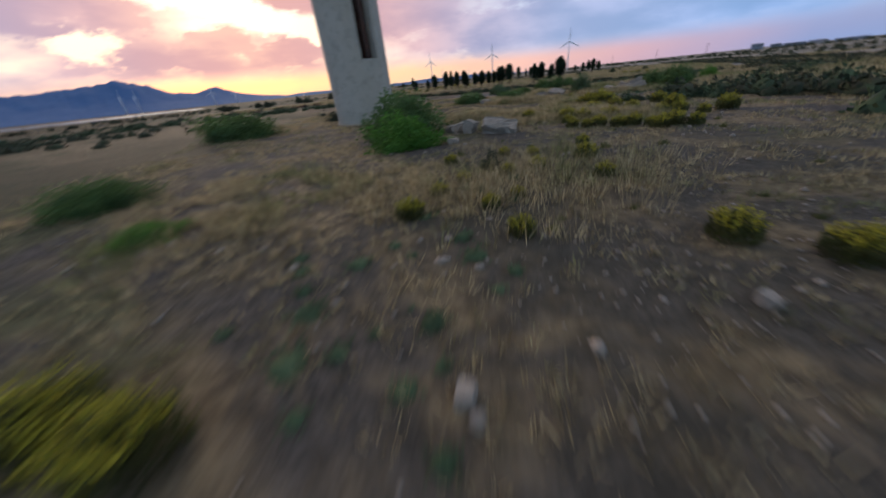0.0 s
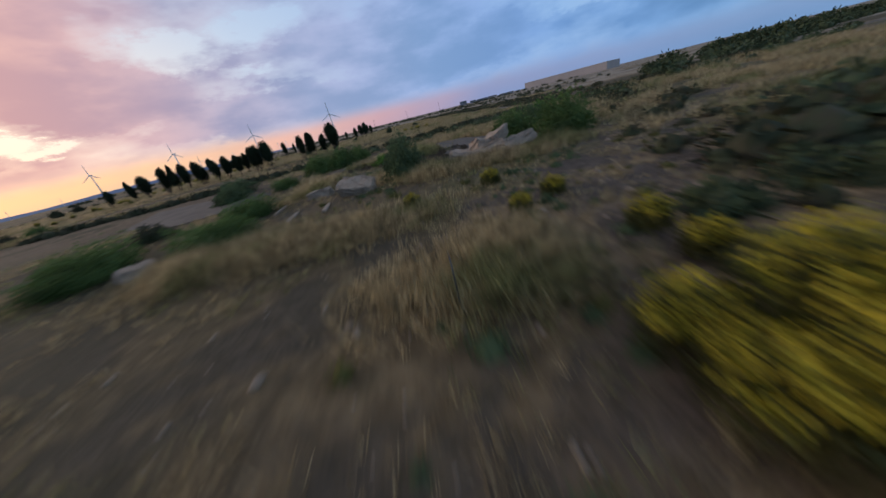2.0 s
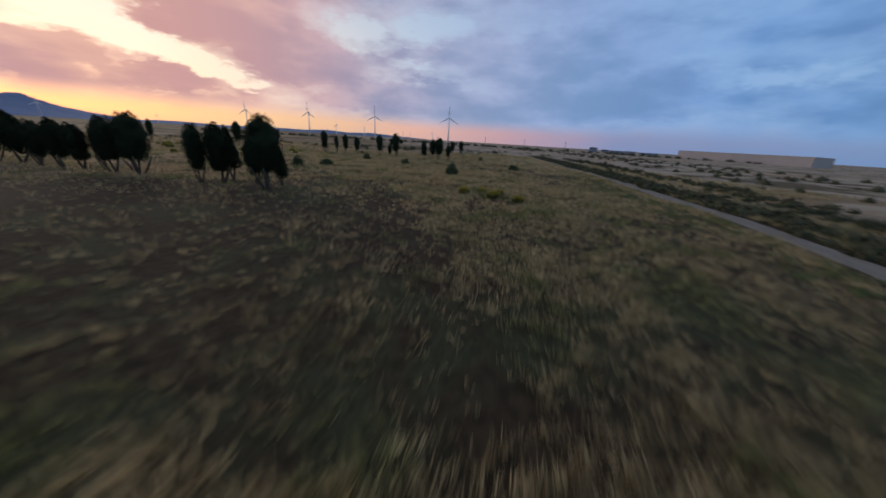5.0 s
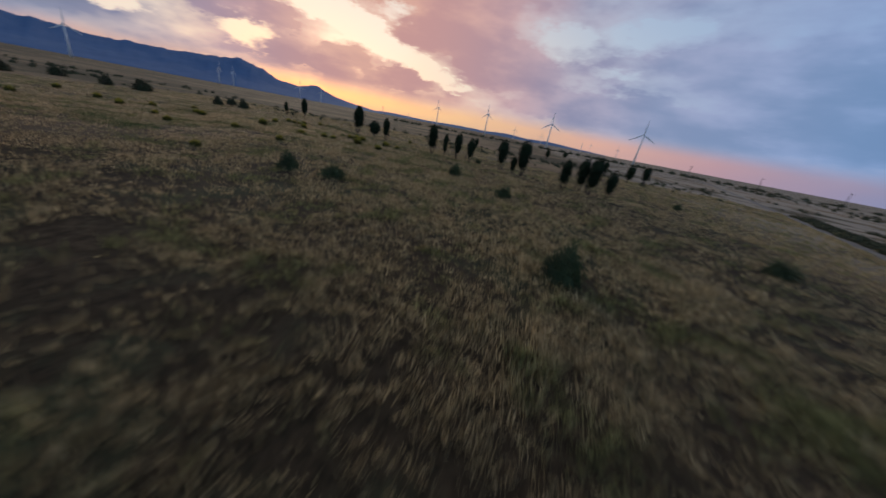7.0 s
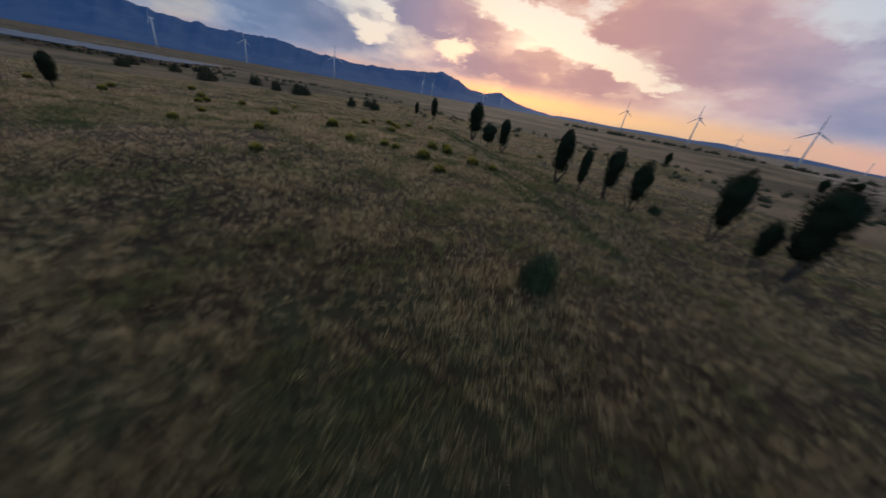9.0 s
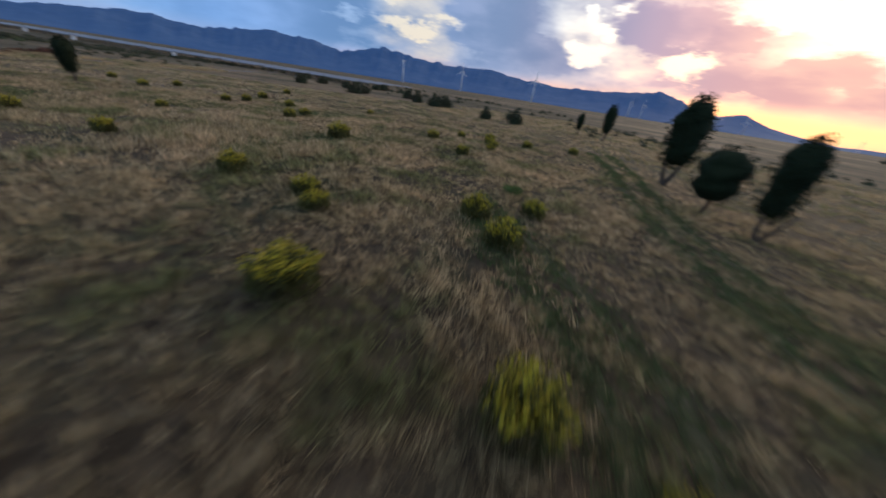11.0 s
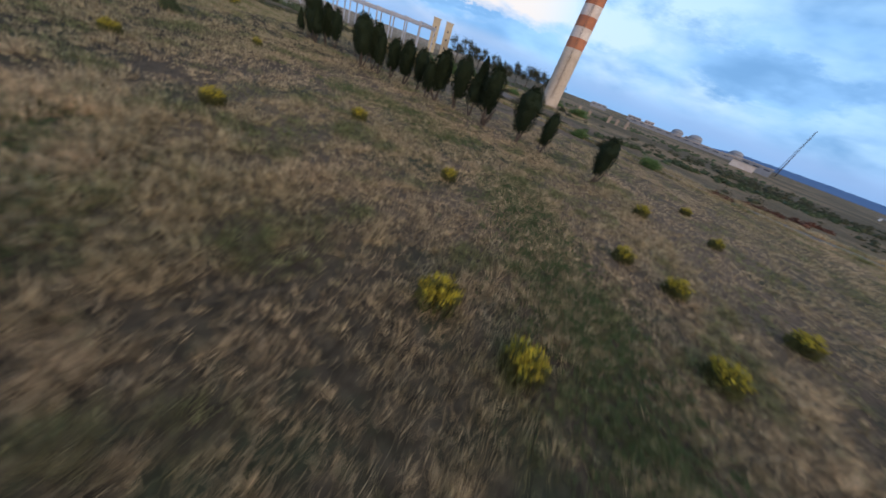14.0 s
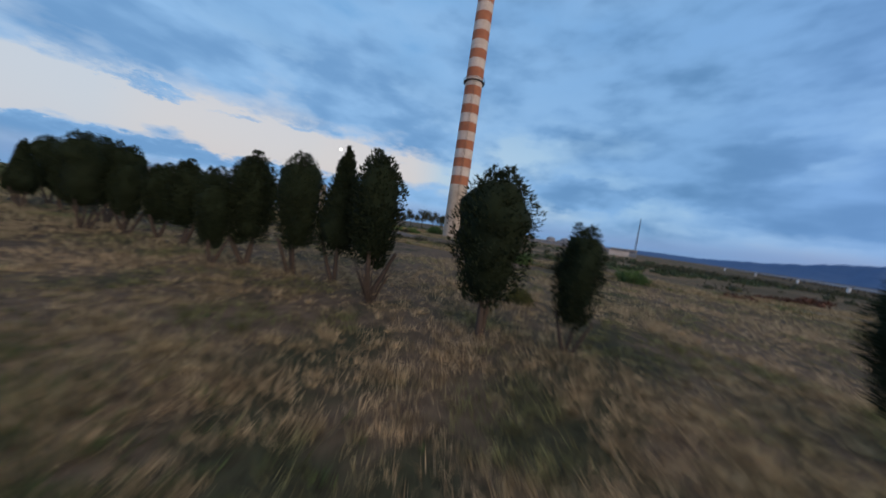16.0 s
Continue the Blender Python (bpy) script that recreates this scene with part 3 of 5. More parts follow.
ROAD_A = [(-150, 150), (-90, 143), (-45, 134), (-20, 119), (-3, 110), (15, 99.6), (21.4, 97.6), (35.5, 92.6), (46.8, 87.2), (61, 81.8), (67, 77.5), (78, 68), (100, 50), (140, 14), (240, -60)]
ROAD_B = [(76, 73), (84, 89), (92.5, 100), (97.5, 108.5), (102.5, 117), (111.5, 132), (122, 154), (134, 178), (160, 230), (230, 380), (400, 760)]
ribbon("road", ROAD_A, 3.3, ASPHALT, "narrow grey worn asphalt lane across the field", "road")
ribbon("track", ROAD_B, 2.6, GRAVEL, "pale grey gravel track beside dark scrub", "track", lift=0.05)

RUTS = [[(30, 196.1), (37, 195.8), (42, 195.8), (45, 195.4), (50, 192.6), (58, 187), (66, 180)], [(33, 194.2), (36.5, 194), (42, 194.0), (45, 193.4), (49.4, 190.8), (57, 185.2)], [(10, 224), (21.7, 217.2), (29, 212), (36.5, 207.2), (40.3, 205.4), (44.4, 202.9), (48, 201.8), (54, 199), (62, 194)], [(9, 221.5), (20.6, 215.2), (28, 210), (35.4, 205.4), (39.4, 203.6), (43.6, 201.2), (47.4, 199.9), (53, 197.2), (61, 192.2)]]
for line in RUTS:
    ribbon("wheel_rut", line, 0.36, RUT, "worn dark wheel rut in the dry grass", "rut", ragged=0.3, lift=0.012, step=0.35)


def pad(line, label):
    """A broken sheet of old asphalt with a thin edge."""
    bm = bmesh.new()
    ring = []
    for (x0, y0), (x1, y1) in zip(line, line[1:] + line[:1]):
        n = max(2, int(math.hypot(x1 - x0, y1 - y0) / 0.6))
        for k in range(n):
            x, y = x0 + (x1 - x0) * k / n, y0 + (y1 - y0) * k / n
            ring.append((x + rng.normal() * 0.12, y + rng.normal() * 0.12))
    cx, cy = np.mean(ring, 0)
    rows = []
    for f, dz in ((1.0, -0.1), (1.0, 0.05), (0.7, 0.06), (0.4, 0.06)):
        rows.append([bm.verts.new((cx + (x - cx) * f, cy + (y - cy) * f, float(rise(cx + (x - cx) * f, cy + (y - cy) * f)) + dz)) for x, y in ring])
    mid = bm.verts.new((cx, cy, float(rise(cx, cy)) + 0.06))
    n = len(ring)
    for a, b in zip(rows, rows[1:]):
        for k in range(n):
            bm.faces.new((a[k], a[(k + 1) % n], b[(k + 1) % n], b[k]))
    for k in range(n):
        bm.faces.new((rows[-1][k], rows[-1][(k + 1) % n], mid))
    me = bpy.data.meshes.new("pavement")
    bm.to_mesh(me)
    bm.free()
    me.materials.append(PAD)
    tagged(new("pavement", me), label, "pavement", kind="structure")


PADS = [
    ([(38.6, 66.6), (40.9, 63.0), (39.4, 60.0), (38.7, 57.0), (36.2, 54.4), (33.2, 53.0), (31.0, 54.6), (31.2, 56.4), (32.9, 57.6), (35.0, 61.4)], "grey old asphalt sheet overgrown at its edges"),
    ([(27.6, 71.8), (25.6, 70.4), (23.6, 68.2), (22.4, 65.4), (23.4, 63.6), (25.0, 65.6), (26.4, 68.2)], "grey old asphalt strip with a pale kerb line"),
    ([(8.5, 89.0), (14.5, 81.0), (19.0, 70.0), (16.0, 65.6), (10.6, 67.0), (6.0, 78.0)], "grey old asphalt yard broken by weeds"),
]
for outline, words in PADS:
    pad(outline, words)

# ---- mountains ----
RIDGE = [(150, 0.4), (140, 0.6), (132, 0.7), (125, 1.3), (117, 2.5), (112, 3.0), (107, 2.6), (100, 3.6), (94.5, 3.7), (89.5, 2.8), (83, 4.1), (80, 3.9), (77, 3.4), (71, 3.3), (66, 3.5), (61, 2.9), (55, 2.45), (50, 2.6), (46.5, 2.75), (41, 3.55), (38, 2.95), (36, 1.9), (33.5, 1.55), (30.6, 2.1), (28, 1.1), (24.4, 0.45), (20, 0.2)]
HILLS = [(24, 0.25), (18, 0.35), (13, 0.2), (8, 0.35), (3, 0.3), (-1, 0.5), (-4, 0.3), (-8, 0.45), (-13, 0.15), (-17, 0.08)]


def range_of(name, profile, far, deep, label, foot):
    az = np.arange(profile[-1][0], profile[0][0], 0.25)
    el = np.interp(az, [p[0] for p in profile][::-1], [p[1] for p in profile][::-1])
    el = el * np.minimum(1, np.minimum(az - az[0], az[-1] - az) / 3 + 0.02)
    verts, n, rows = [], len(az), 14
    for k in range(rows):
        f = k / (rows - 1)
        d = far - deep * (1 - f)
        for a, e in zip(az, el):
            rough = noise.fractal(Vector((a * 0.45, f * 3.0, far * 0.01)), 1.0, 2.0, 5)
            spur = 0.5 + 0.5 * noise.noise(Vector((a * 0.33, 3.1, 0.0)))
            crest = noise.fractal(Vector((a * 0.9, 7.7, 0.0)), 0.8, 2.0, 4)
            top = far * math.tan(radians(e)) * (1 + 0.075 * crest) + 4
            z = top * (f ** (1.1 + 0.9 * spur)) * (1 + 0.16 * rough * math.sin(math.pi * f)) + top * 0.025 * rough * f - (foot if k == 0 else 0)
            verts.append((-math.sin(radians(a)) * d, math.cos(radians(a)) * d, z))
    faces = [(k * n + i + 1, k * n + i, (k + 1) * n + i, (k + 1) * n + i + 1) for k in range(rows - 1) for i in range(n - 1)]
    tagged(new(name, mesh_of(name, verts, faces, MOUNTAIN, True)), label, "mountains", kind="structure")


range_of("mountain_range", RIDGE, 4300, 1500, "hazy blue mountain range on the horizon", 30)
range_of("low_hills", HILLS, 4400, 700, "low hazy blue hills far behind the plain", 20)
moon_dir = Vector(direction(-164.6, 11.0))
bm = bmesh.new()
bmesh.ops.create_uvsphere(bm, u_segments=16, v_segments=10, radius=19)
me = bpy.data.meshes.new("moon")
bm.to_mesh(me)
bm.free()
me.materials.append(MOON)
moon = tagged(new("moon", me), "small pale moon in the evening sky", "moon", kind="structure")
moon.location = moon_dir * 4500

# ---- the chimney ----
CHIMNEY = (-8.0, 43.0)


def make_chimney():
    base = thing("chimney", *CHIMNEY, z=0.0, label="tall tapered concrete chimney with orange and white bands", category="chimney")

    def radius(z):
        return 3.65 - 0.0065 * z
    shaft = part("shaft", tube([(0, 0, -0.4, radius(0) + 0.02), (0, 0, 3.3, radius(3.3)), (0, 0, 6.7, radius(6.7))], 48, False), CONCRETE, base, "bare weathered concrete lower shaft")
    # above it the wall is open along one side: a deep flue slot
    slot, half, sides = radians(SLOT_TURN - 90), radians(15.5), 42
    bm, rings = bmesh.new(), []
    for z in (6.7, 10, 14, 17, 20.4):
        ring = []
        for k in range(sides + 1):
            a = slot + half + (2 * math.pi - 2 * half) * k / sides
            ring.append(bm.verts.new((radius(z) * math.cos(a), radius(z) * math.sin(a), z)))
        for a in (slot - half * 1.1, slot + half * 1.1):
            ring.append(bm.verts.new(((radius(z) - 1.0) * math.cos(a), (radius(z) - 1.0) * math.sin(a), z)))
        rings.append(ring)
    n = sides + 3
    for p, q in zip(rings, rings[1:]):
        for k in range(n):
            f = bm.faces.new((p[k], p[(k + 1) % n], q[(k + 1) % n], q[k]))
            f.smooth = k < sides
            f.material_index = 1 if k == sides + 1 or k == sides else 0
    bm.faces.new(rings[-1])
    upper = part("slotted_wall", bm, CONCRETE, base, "concrete wall with a deep dark flue slot")
    upper.data.materials.append(RUST)
    bm = bmesh.new()
    box(bm, 0, -radius(12) + 0.55, 13.5, 0.5, 0.35, 13.4, 0.05)
    bmesh.ops.rotate(bm, cent=(0, 0, 0), matrix=Matrix.Rotation(radians(SLOT_TURN), 3, "Z"), verts=bm.verts)
    part("flue_pipe", bm, RUST, base, "rusty brown pipe inside the slot")
    part("plinth", tube([(0, 0, -0.3, 3.95), (0, 0, 0.12, 3.9), (0, 0, 0.18, 3.8)], 40), SLAB, base)
    z, k = 20.4, 0
    while z < 112:
        r0, r1 = radius(z), radius(z + 3.35)
        name = "orange_band" if k % 2 == 0 else "white_band"
        part(name, tube([(0, 0, z, r0 + 0.01 * (k % 2)), (0, 0, z + 1.1, r0 - 0.007 + 0.01 * (k % 2)), (0, 0, z + 2.25, r1 + 0.007 + 0.01 * (k % 2)), (0, 0, z + 3.35, r1 + 0.01 * (k % 2))], 40, False), ORANGE if k % 2 == 0 else WHITE, base)
        z, k = z + 3.35, k + 1
    part("rim", tube([(0, 0, z, radius(z) + 0.2), (0, 0, z + 0.8, radius(z) + 0.25)], 40), CONCRETE, base)
    # gallery ring with brackets and rail
    r = radius(59.3)
    ring = part("gallery", tube([(0, 0, 59.0, r + 0.02), (0, 0, 59.05, r + 0.75), (0, 0, 59.25, r + 0.8), (0, 0, 59.3, r + 0.02)], 40, False), STEEL, base, "dark steel gallery round the shaft")
    for a in range(16):
        t = 2 * math.pi * a / 16
        bm = bmesh.new()
        box(bm, (r + 0.74) * math.cos(t), (r + 0.74) * math.sin(t), 59.8, 0.07, 0.07, 1.1)
        part("post", bm, STEEL, ring)
    for zz in (59.8, 60.3):
        part("rail", tube([(0, 0, zz, r + 0.70), (0, 0, zz, r + 0.78), (0, 0, zz + 0.07, r + 0.78), (0, 0, zz + 0.07, r + 0.70), (0, 0, zz, r + 0.70)], 40, False), STEEL, ring)
    # ladder with rungs up the north side
    ladder = new("ladder")
    ladder.parent = base
    for sx in (-0.25, 0.25):
        bm = bmesh.new()
        box(bm, sx + 0.4, radius(0) + 0.12, 31, 0.07, 0.07, 56)
        part("stile", bm, STEEL, ladder)
    bm = bmesh.new()
    box(bm, 0.4, radius(0) + 0.12, 3.4, 0.5, 0.04, 0.04)
    rung = part("rung", bm, STEEL, ladder)
    for i in range(1, 90):
        part("rung", rung.data, None, ladder).location = (0, 0, 0.61 * i)


SLOT_TURN = 37
make_chimney()

# ---- cypress trees ----


def crown_mesh(kind, seed, lobes=34, each=300):
    """A crown one unit high: a lumpy core and many upright flame-shaped lobes of leaf sprays."""
    rnd = np.random.default_rng(seed)
    shapes = {
        "oval": lambda t: 0.27 * np.clip(t, 0, 1) ** 0.5 * (1 - np.clip(t, 0, 1) ** 3.5) ** 0.6,
        "column": lambda t: 0.165 * np.clip(t, 0, 1) ** 0.38 * (1 - np.clip(t, 0, 1) ** 4) ** 0.55,
        "cone": lambda t: 0.20 * (1 - np.clip(t, 0, 1)) ** 0.65 * np.clip(t * 4, 0, 1) ** 0.7,
        "round": lambda t: 0.34 * np.sin(np.pi * np.clip(t, 0, 1)) ** 0.6,
        "wide": lambda t: 0.32 * np.clip(t, 0, 1) ** 0.45 * (1 - np.clip(t, 0, 1) ** 3.5) ** 0.6,
    }
    prof, off = shapes[kind], rnd.uniform(0, 50, 3)

    def lump(t, a):
        v = [noise.fractal(Vector((1.7 * math.cos(b) + off[0], 1.7 * math.sin(b) + off[1], 4.5 * c + off[2])), 0.8, 2.1, 3) for c, b in zip(t, a)]
        return 1 + 0.45 * np.array(v)
    bottom, top = 0.22, 0.98
    rings, sides, verts, tris = 13, 12, [], []
    for i in range(rings):
        t = np.full(sides, 0.06 + 0.86 * i / (rings - 1))
        a = np.arange(sides) * 2 * np.pi / sides
        r = prof(t) * lump(t, a) * 0.74
        verts.append(np.stack([r * np.cos(a), r * np.sin(a), bottom + (top - bottom) * t], 1))
    verts = np.concatenate(verts)
    for i in range(rings - 1):
        for k in range(sides):
            p, q = i * sides + k, i * sides + (k + 1) % sides
            tris += [(p, q, q + sides), (p, q + sides, p + sides)]
    tris += [(0, k + 1, k) for k in range(1, sides - 1)] + [((rings - 1) * sides, (rings - 1) * sides + k, (rings - 1) * sides + k + 1) for k in range(1, sides - 1)]
    pts, ups = [], []
    for k in range(lobes):
        t = 0.10 + (k + 0.5) / lobes * 0.82
        a = k * 2.4 + rnd.uniform(-0.5, 0.5)
        w = float(prof(np.array(t + 0.05)))
        c = np.array([0.48 * w * math.cos(a), 0.48 * w * math.sin(a), bottom + (top - bottom) * t])
        wide, tall = w * rnd.uniform(0.50, 0.74), rnd.uniform(0.11, 0.20) * (0.6 + 0.4 * min(1, 3 * t))
        if k == lobes - 1:
            c[:2], wide, tall = 0.0, 0.05, 0.09
        d = rnd.normal(size=(each, 3))
        d /= np.linalg.norm(d, axis=1, keepdims=True)
        q = d * rnd.uniform(0.75, 1.06, (each, 1))
        taper = 1 - 0.45 * np.clip(q[:, 2:], 0, 1)
        q = np.concatenate([q[:, :2] * taper * wide, q[:, 2:] * tall], 1) + c
        pts.append(q)
        ups.append(d * [0.5, 0.5, 0.25] + [0.25 * math.cos(a), 0.25 * math.sin(a), 0.85])
    pts, ups = np.concatenate(pts), np.concatenate(ups)
    pts[:, 2] = np.clip(pts[:, 2], 0.19, 1.03)
    lv, lt = leaves(pts, ups + rnd.normal(size=ups.shape) * 0.34, 0.025, 0.0040, rnd)
    return tris_mesh("crown", np.concatenate([verts, lv]), np.concatenate([np.array(tris), lt + len(verts)]), CYPRESS)


def trunk_mesh(seed, stems):
    rnd = np.random.default_rng(seed)
    bm = bmesh.new()
    for k in range(stems):
        a = rnd.uniform(0, 6.28)
        x0, y0, lean = 0.025 * k * math.cos(a), 0.025 * k * math.sin(a), 0.05 + 0.045 * k
        one = tube([(x0, y0, -0.02, 0.022), (x0 * 1.2, y0 * 1.2, 0.03, 0.016), (x0 + lean * math.cos(a) * 0.4, y0 + lean * math.sin(a) * 0.4, 0.13, 0.014), (x0 + lean * math.cos(a), y0 + lean * math.sin(a), 0.32, 0.009)], 7)
        me = bpy.data.meshes.new("t")
        one.to_mesh(me)
        one.free()
        bm.from_mesh(me)
        bpy.data.meshes.remove(me)
    me = bpy.data.meshes.new("trunk")
    bm.to_mesh(me)
    bm.free()
    me.materials.append(BARK)
    return me


CROWNS = {}
for kind, stems in (("oval", 3), ("column", 2), ("cone", 2), ("round", 2), ("wide", 4)):
    for seed in (1, 2, 3):
        master = thing("cypress_tree", 0, -400 - 10 * len(CROWNS), category="tree")
        part("crown", crown_mesh(kind, seed * 17 + stems, *((34, 380) if seed < 3 else (24, 220))), None, master)
        part("trunk", trunk_mesh(seed * 5 + stems, stems), None, master)
        CROWNS[kind, seed] = master
LABELS = {
    "oval": "dark green cypress with a full oval crown on bare stems", "column": "slim dark cypress standing in dry grass",
    "cone": "pointed dark green cypress in dry grass", "round": "low round dark cypress on a short trunk", "wide": "broad dense dark cypress on several stems",
}


def tree(x, y, high, kind, group, fat=1.0, seed=None, lean=0.0):
    master = CROWNS[kind, seed or 1 + int(rng.integers(2))]
    m = Matrix.Translation((x, y, float(rise(x, y)) - 0.02)) @ Matrix.Rotation(radians(lean), 4, "Y") @ Matrix.Rotation(rng.uniform(0, 6.28), 4, "Z")
    ob = copy_thing(master, m)
    ob.scale = (high * fat, high * fat, high)
    return tagged(ob, LABELS[kind], "tree", group)


ROW = [  # x, y, height, crown, breadth
    (-4.4, 156.0, 4.6, "oval", 0.95), (1.0, 151.3, 4.5, "oval", 0.85), (4.05, 150.6, 6.1, "oval", 1.10), (8.8, 146.4, 6.8, "column", 1.2),
    (10.8, 144.6, 7.0, "cone", 1.0), (13.2, 144.0, 6.5, "oval", 0.95), (16.3, 142.8, 6.3, "column", 1.4), (17.6, 144.0, 4.6, "column", 1.2),
    (20.2, 139.8, 5.5, "oval", 0.9), (22.8, 138.6, 5.8, "column", 1.4), (25.4, 137.2, 5.4, "column", 1.4),
]
CLUMPS = [
    (29.3, 135.4, 6.5, "oval", 1.0), (30.6, 137.2, 6.8, "wide", 0.85), (32.6, 133.4, 7.1, "wide", 0.9), (27.6, 137.4, 5.4, "oval", 0.8),
    (40.6, 127.6, 6.2, "oval", 0.8), (43.0, 126.6, 6.4, "column", 1.3), (43.4, 129.4, 6.2, "cone", 1.0), (48.2, 122.8, 7.5, "wide", 0.95), (46.4, 126.4, 5.0, "oval", 0.9), (49.4, 125.0, 4.2, "cone", 1.0),
]
FAR_ROW = [
    (-15.6, 237.5, 4.8, "oval", 0.75), (-8.6, 238.8, 7.3, "column", 1.0), (24.6, 218.0, 8.2, "column", 1.35), (32.3, 212.6, 5.0, "round", 0.85), (36.2, 212.0, 6.2, "column", 1.15),
    (53.8, 198.0, 6.8, "column", 1.15), (57.6, 195.6, 5.4, "column", 0.7), (60.5, 197.0, 6.0, "column", 1.0), (64.0, 194.0, 5.5, "oval", 0.75),
    (71.3, 192.9, 6.7, "oval", 0.75), (74.0, 189.0, 3.9, "oval", 0.8), (75.7, 187.8, 7.3, "column", 1.15), (83.1, 180.2, 5.4, "column", 1.2),
    (86.2, 180.6, 6.1, "oval", 0.8), (87.6, 178.4, 6.6, "column", 1.2), (90.5, 178.0, 4.7, "oval", 0.85),
    (112.6, 230.0, 5.8, "oval", 1.0), (122.0, 241.0, 6.2, "oval", 1.0), (94.0, 291.0, 4.9, "oval", 1.0), (113.0, 347.0, 4.7, "round", 1.0), (114.0, 260.0, 5.1, "oval", 0.9), (59.0, 264.0, 4.3, "oval", 0.9),
]
for x, y, high, kind, fat in ROW:
    tree(x, y, high, kind, "cypress row by the lane", fat * 1.2)
for x, y, high, kind, fat in CLUMPS:
    tree(x, y, high, kind, "cypress row by the lane", fat * 1.2)
for x, y, high, kind, fat in FAR_ROW:
    tree(x, y, high, kind, "cypresses in the far field", fat * 1.34, seed=3)
for master in CROWNS.values():
    for o in list(master.children):
        bpy.data.objects.remove(o)
    bpy.data.objects.remove(master)

# ---- shrubs ----


def bush_mesh(seed, mat, sprays=2200, length=0.17, width=0.045, flat=0.8, n=12, rows=6):
    """A lumpy shrub about one unit across and flat high, of leaf sprays over a core."""
    rnd = np.random.default_rng(seed)
    off = rnd.uniform(0, 50, 3)

    def lump(a, e):
        v = [noise.fractal(Vector((1.6 * math.cos(b) * math.cos(c) + off[0], 1.6 * math.sin(b) * math.cos(c) + off[1], 1.6 * math.sin(c) + off[2])), 0.8, 2.2, 4) for b, c in zip(a, e)]
        return 1 + 0.45 * np.array(v)
    a, e = np.meshgrid(np.arange(n) * 2 * np.pi / n, np.linspace(-0.25, 1.45, rows))
    a, e = a.ravel(), e.ravel()
    r = 0.5 * lump(a, e) * 0.70
    verts = np.stack([r * np.cos(a) * np.cos(e), r * np.sin(a) * np.cos(e), r * np.sin(e) * 2 * flat], 1)
    tris = []
    top = (rows - 1) * n
    for i in range(rows - 1):
        for k in range(n):
            p, q = i * n + k, i * n + (k + 1) % n
            tris += [(p, q, q + n), (p, q + n, p + n)]
    tris += [(top, top + k, top + k + 1) for k in range(1, n - 1)]
    a = rnd.uniform(0, 2 * np.pi, sprays)
    e = np.arcsin(rnd.uniform(-0.15, 1, sprays))
    r = 0.5 * lump(a, e) * rnd.uniform(0.68, 1.08, sprays)
    pts = np.stack([r * np.cos(a) * np.cos(e), r * np.sin(a) * np.cos(e), r * np.sin(e) * 2 * flat], 1)
    ups = pts * 1.6 + [0, 0, 0.35] + rnd.normal(size=(sprays, 3)) * 0.35
    lv, lt = leaves(pts, ups, length * 0.5, width * 0.5, rnd)
    return tris_mesh("foliage", np.concatenate([verts, lv]), np.concatenate([np.array(tris), lt + len(verts)]), mat)


def stems_mesh(seed, count=7, high=0.5, out=0.3, mat=None):
    rnd = np.random.default_rng(seed)
    verts, faces = [], []
    for k in range(count):
        a, l = rnd.uniform(0, 6.28), rnd.uniform(0.6, 1.0)
        b, t = Vector((0.04 * math.cos(a), 0.04 * math.sin(a), -0.04)), Vector((out * l * math.cos(a), out * l * math.sin(a), high * l))
        for j in range(3):
            c = a + j * 2.094
            o = Vector((math.cos(c), math.sin(c), 0))
            verts += [b + o * 0.014, t + o * 0.005]
        i = k * 6
        faces += [(i, i + 2, i + 3, i + 1), (i + 2, i + 4, i + 5, i + 3), (i + 4, i, i + 1, i + 5)]
    return mesh_of("stems", verts, faces, mat or BARK)


KINDS = {}
for name, mat, label in (("green", LEAF, "rounded green shrub in dry grass"), ("bright", BRIGHT, "dense bright green shrub beside the concrete"), ("sage", SAGE, "upright grey-green shrub beside rubble"), ("scrub", SCRUB, "dark dusty scrub bush"), ("olive", OLIVE, "low olive-green weed clump"), ("dull", DULL, "round dark green shrub in dry grass")):
    for seed in (3, 4):
        KINDS[name, seed] = (bush_mesh(seed * 31 + len(name), mat, *((3800, 0.10, 0.038) if name in ("bright", "green", "sage", "dull") else (1500, 0.15, 0.044))), stems_mesh(seed, 7), label)


def bush(x, y, wide, high, kind, group="", label=""):
    foliage_me, stems, usual = KINDS[kind, 3 + int(rng.integers(2))]
    ob = thing("shrub", x, y, turn=rng.uniform(0, 6.28), label=label or usual, category="shrub", group=group)
    ob.scale = (wide, wide, high / 0.85)
    part("foliage", foliage_me, None, ob)
    part("woody_base", stems, None, ob)
    return ob


bush(-1.6, 22.4, 4.9, 2.2, "bright")
bush(-2.4, 28.2, 6.4, 3.3, "green", label="tall dense green shrub at the chimney foot")
bush(-22, 38.5, 8.0, 2.6, "green")
bush(-16.3, 14.5, 4.2, 1.3, "green")
bush(-9.8, 9.8, 2.2, 0.6, "bright", label="low patch of fresh green weeds")
bush(24.4, 53.0, 3.0, 2.7, "sage")
bush(35.0, 51.6, 3.8, 2.3, "green", label="light green shrub behind concrete rubble")
bush(35.6, 47.4, 4.4, 2.8, "green", label="large green shrub behind concrete rubble")
bush(42.0, 54.4, 3.6, 2.2, "sage", label="dark grey-green shrub in tawny grass")
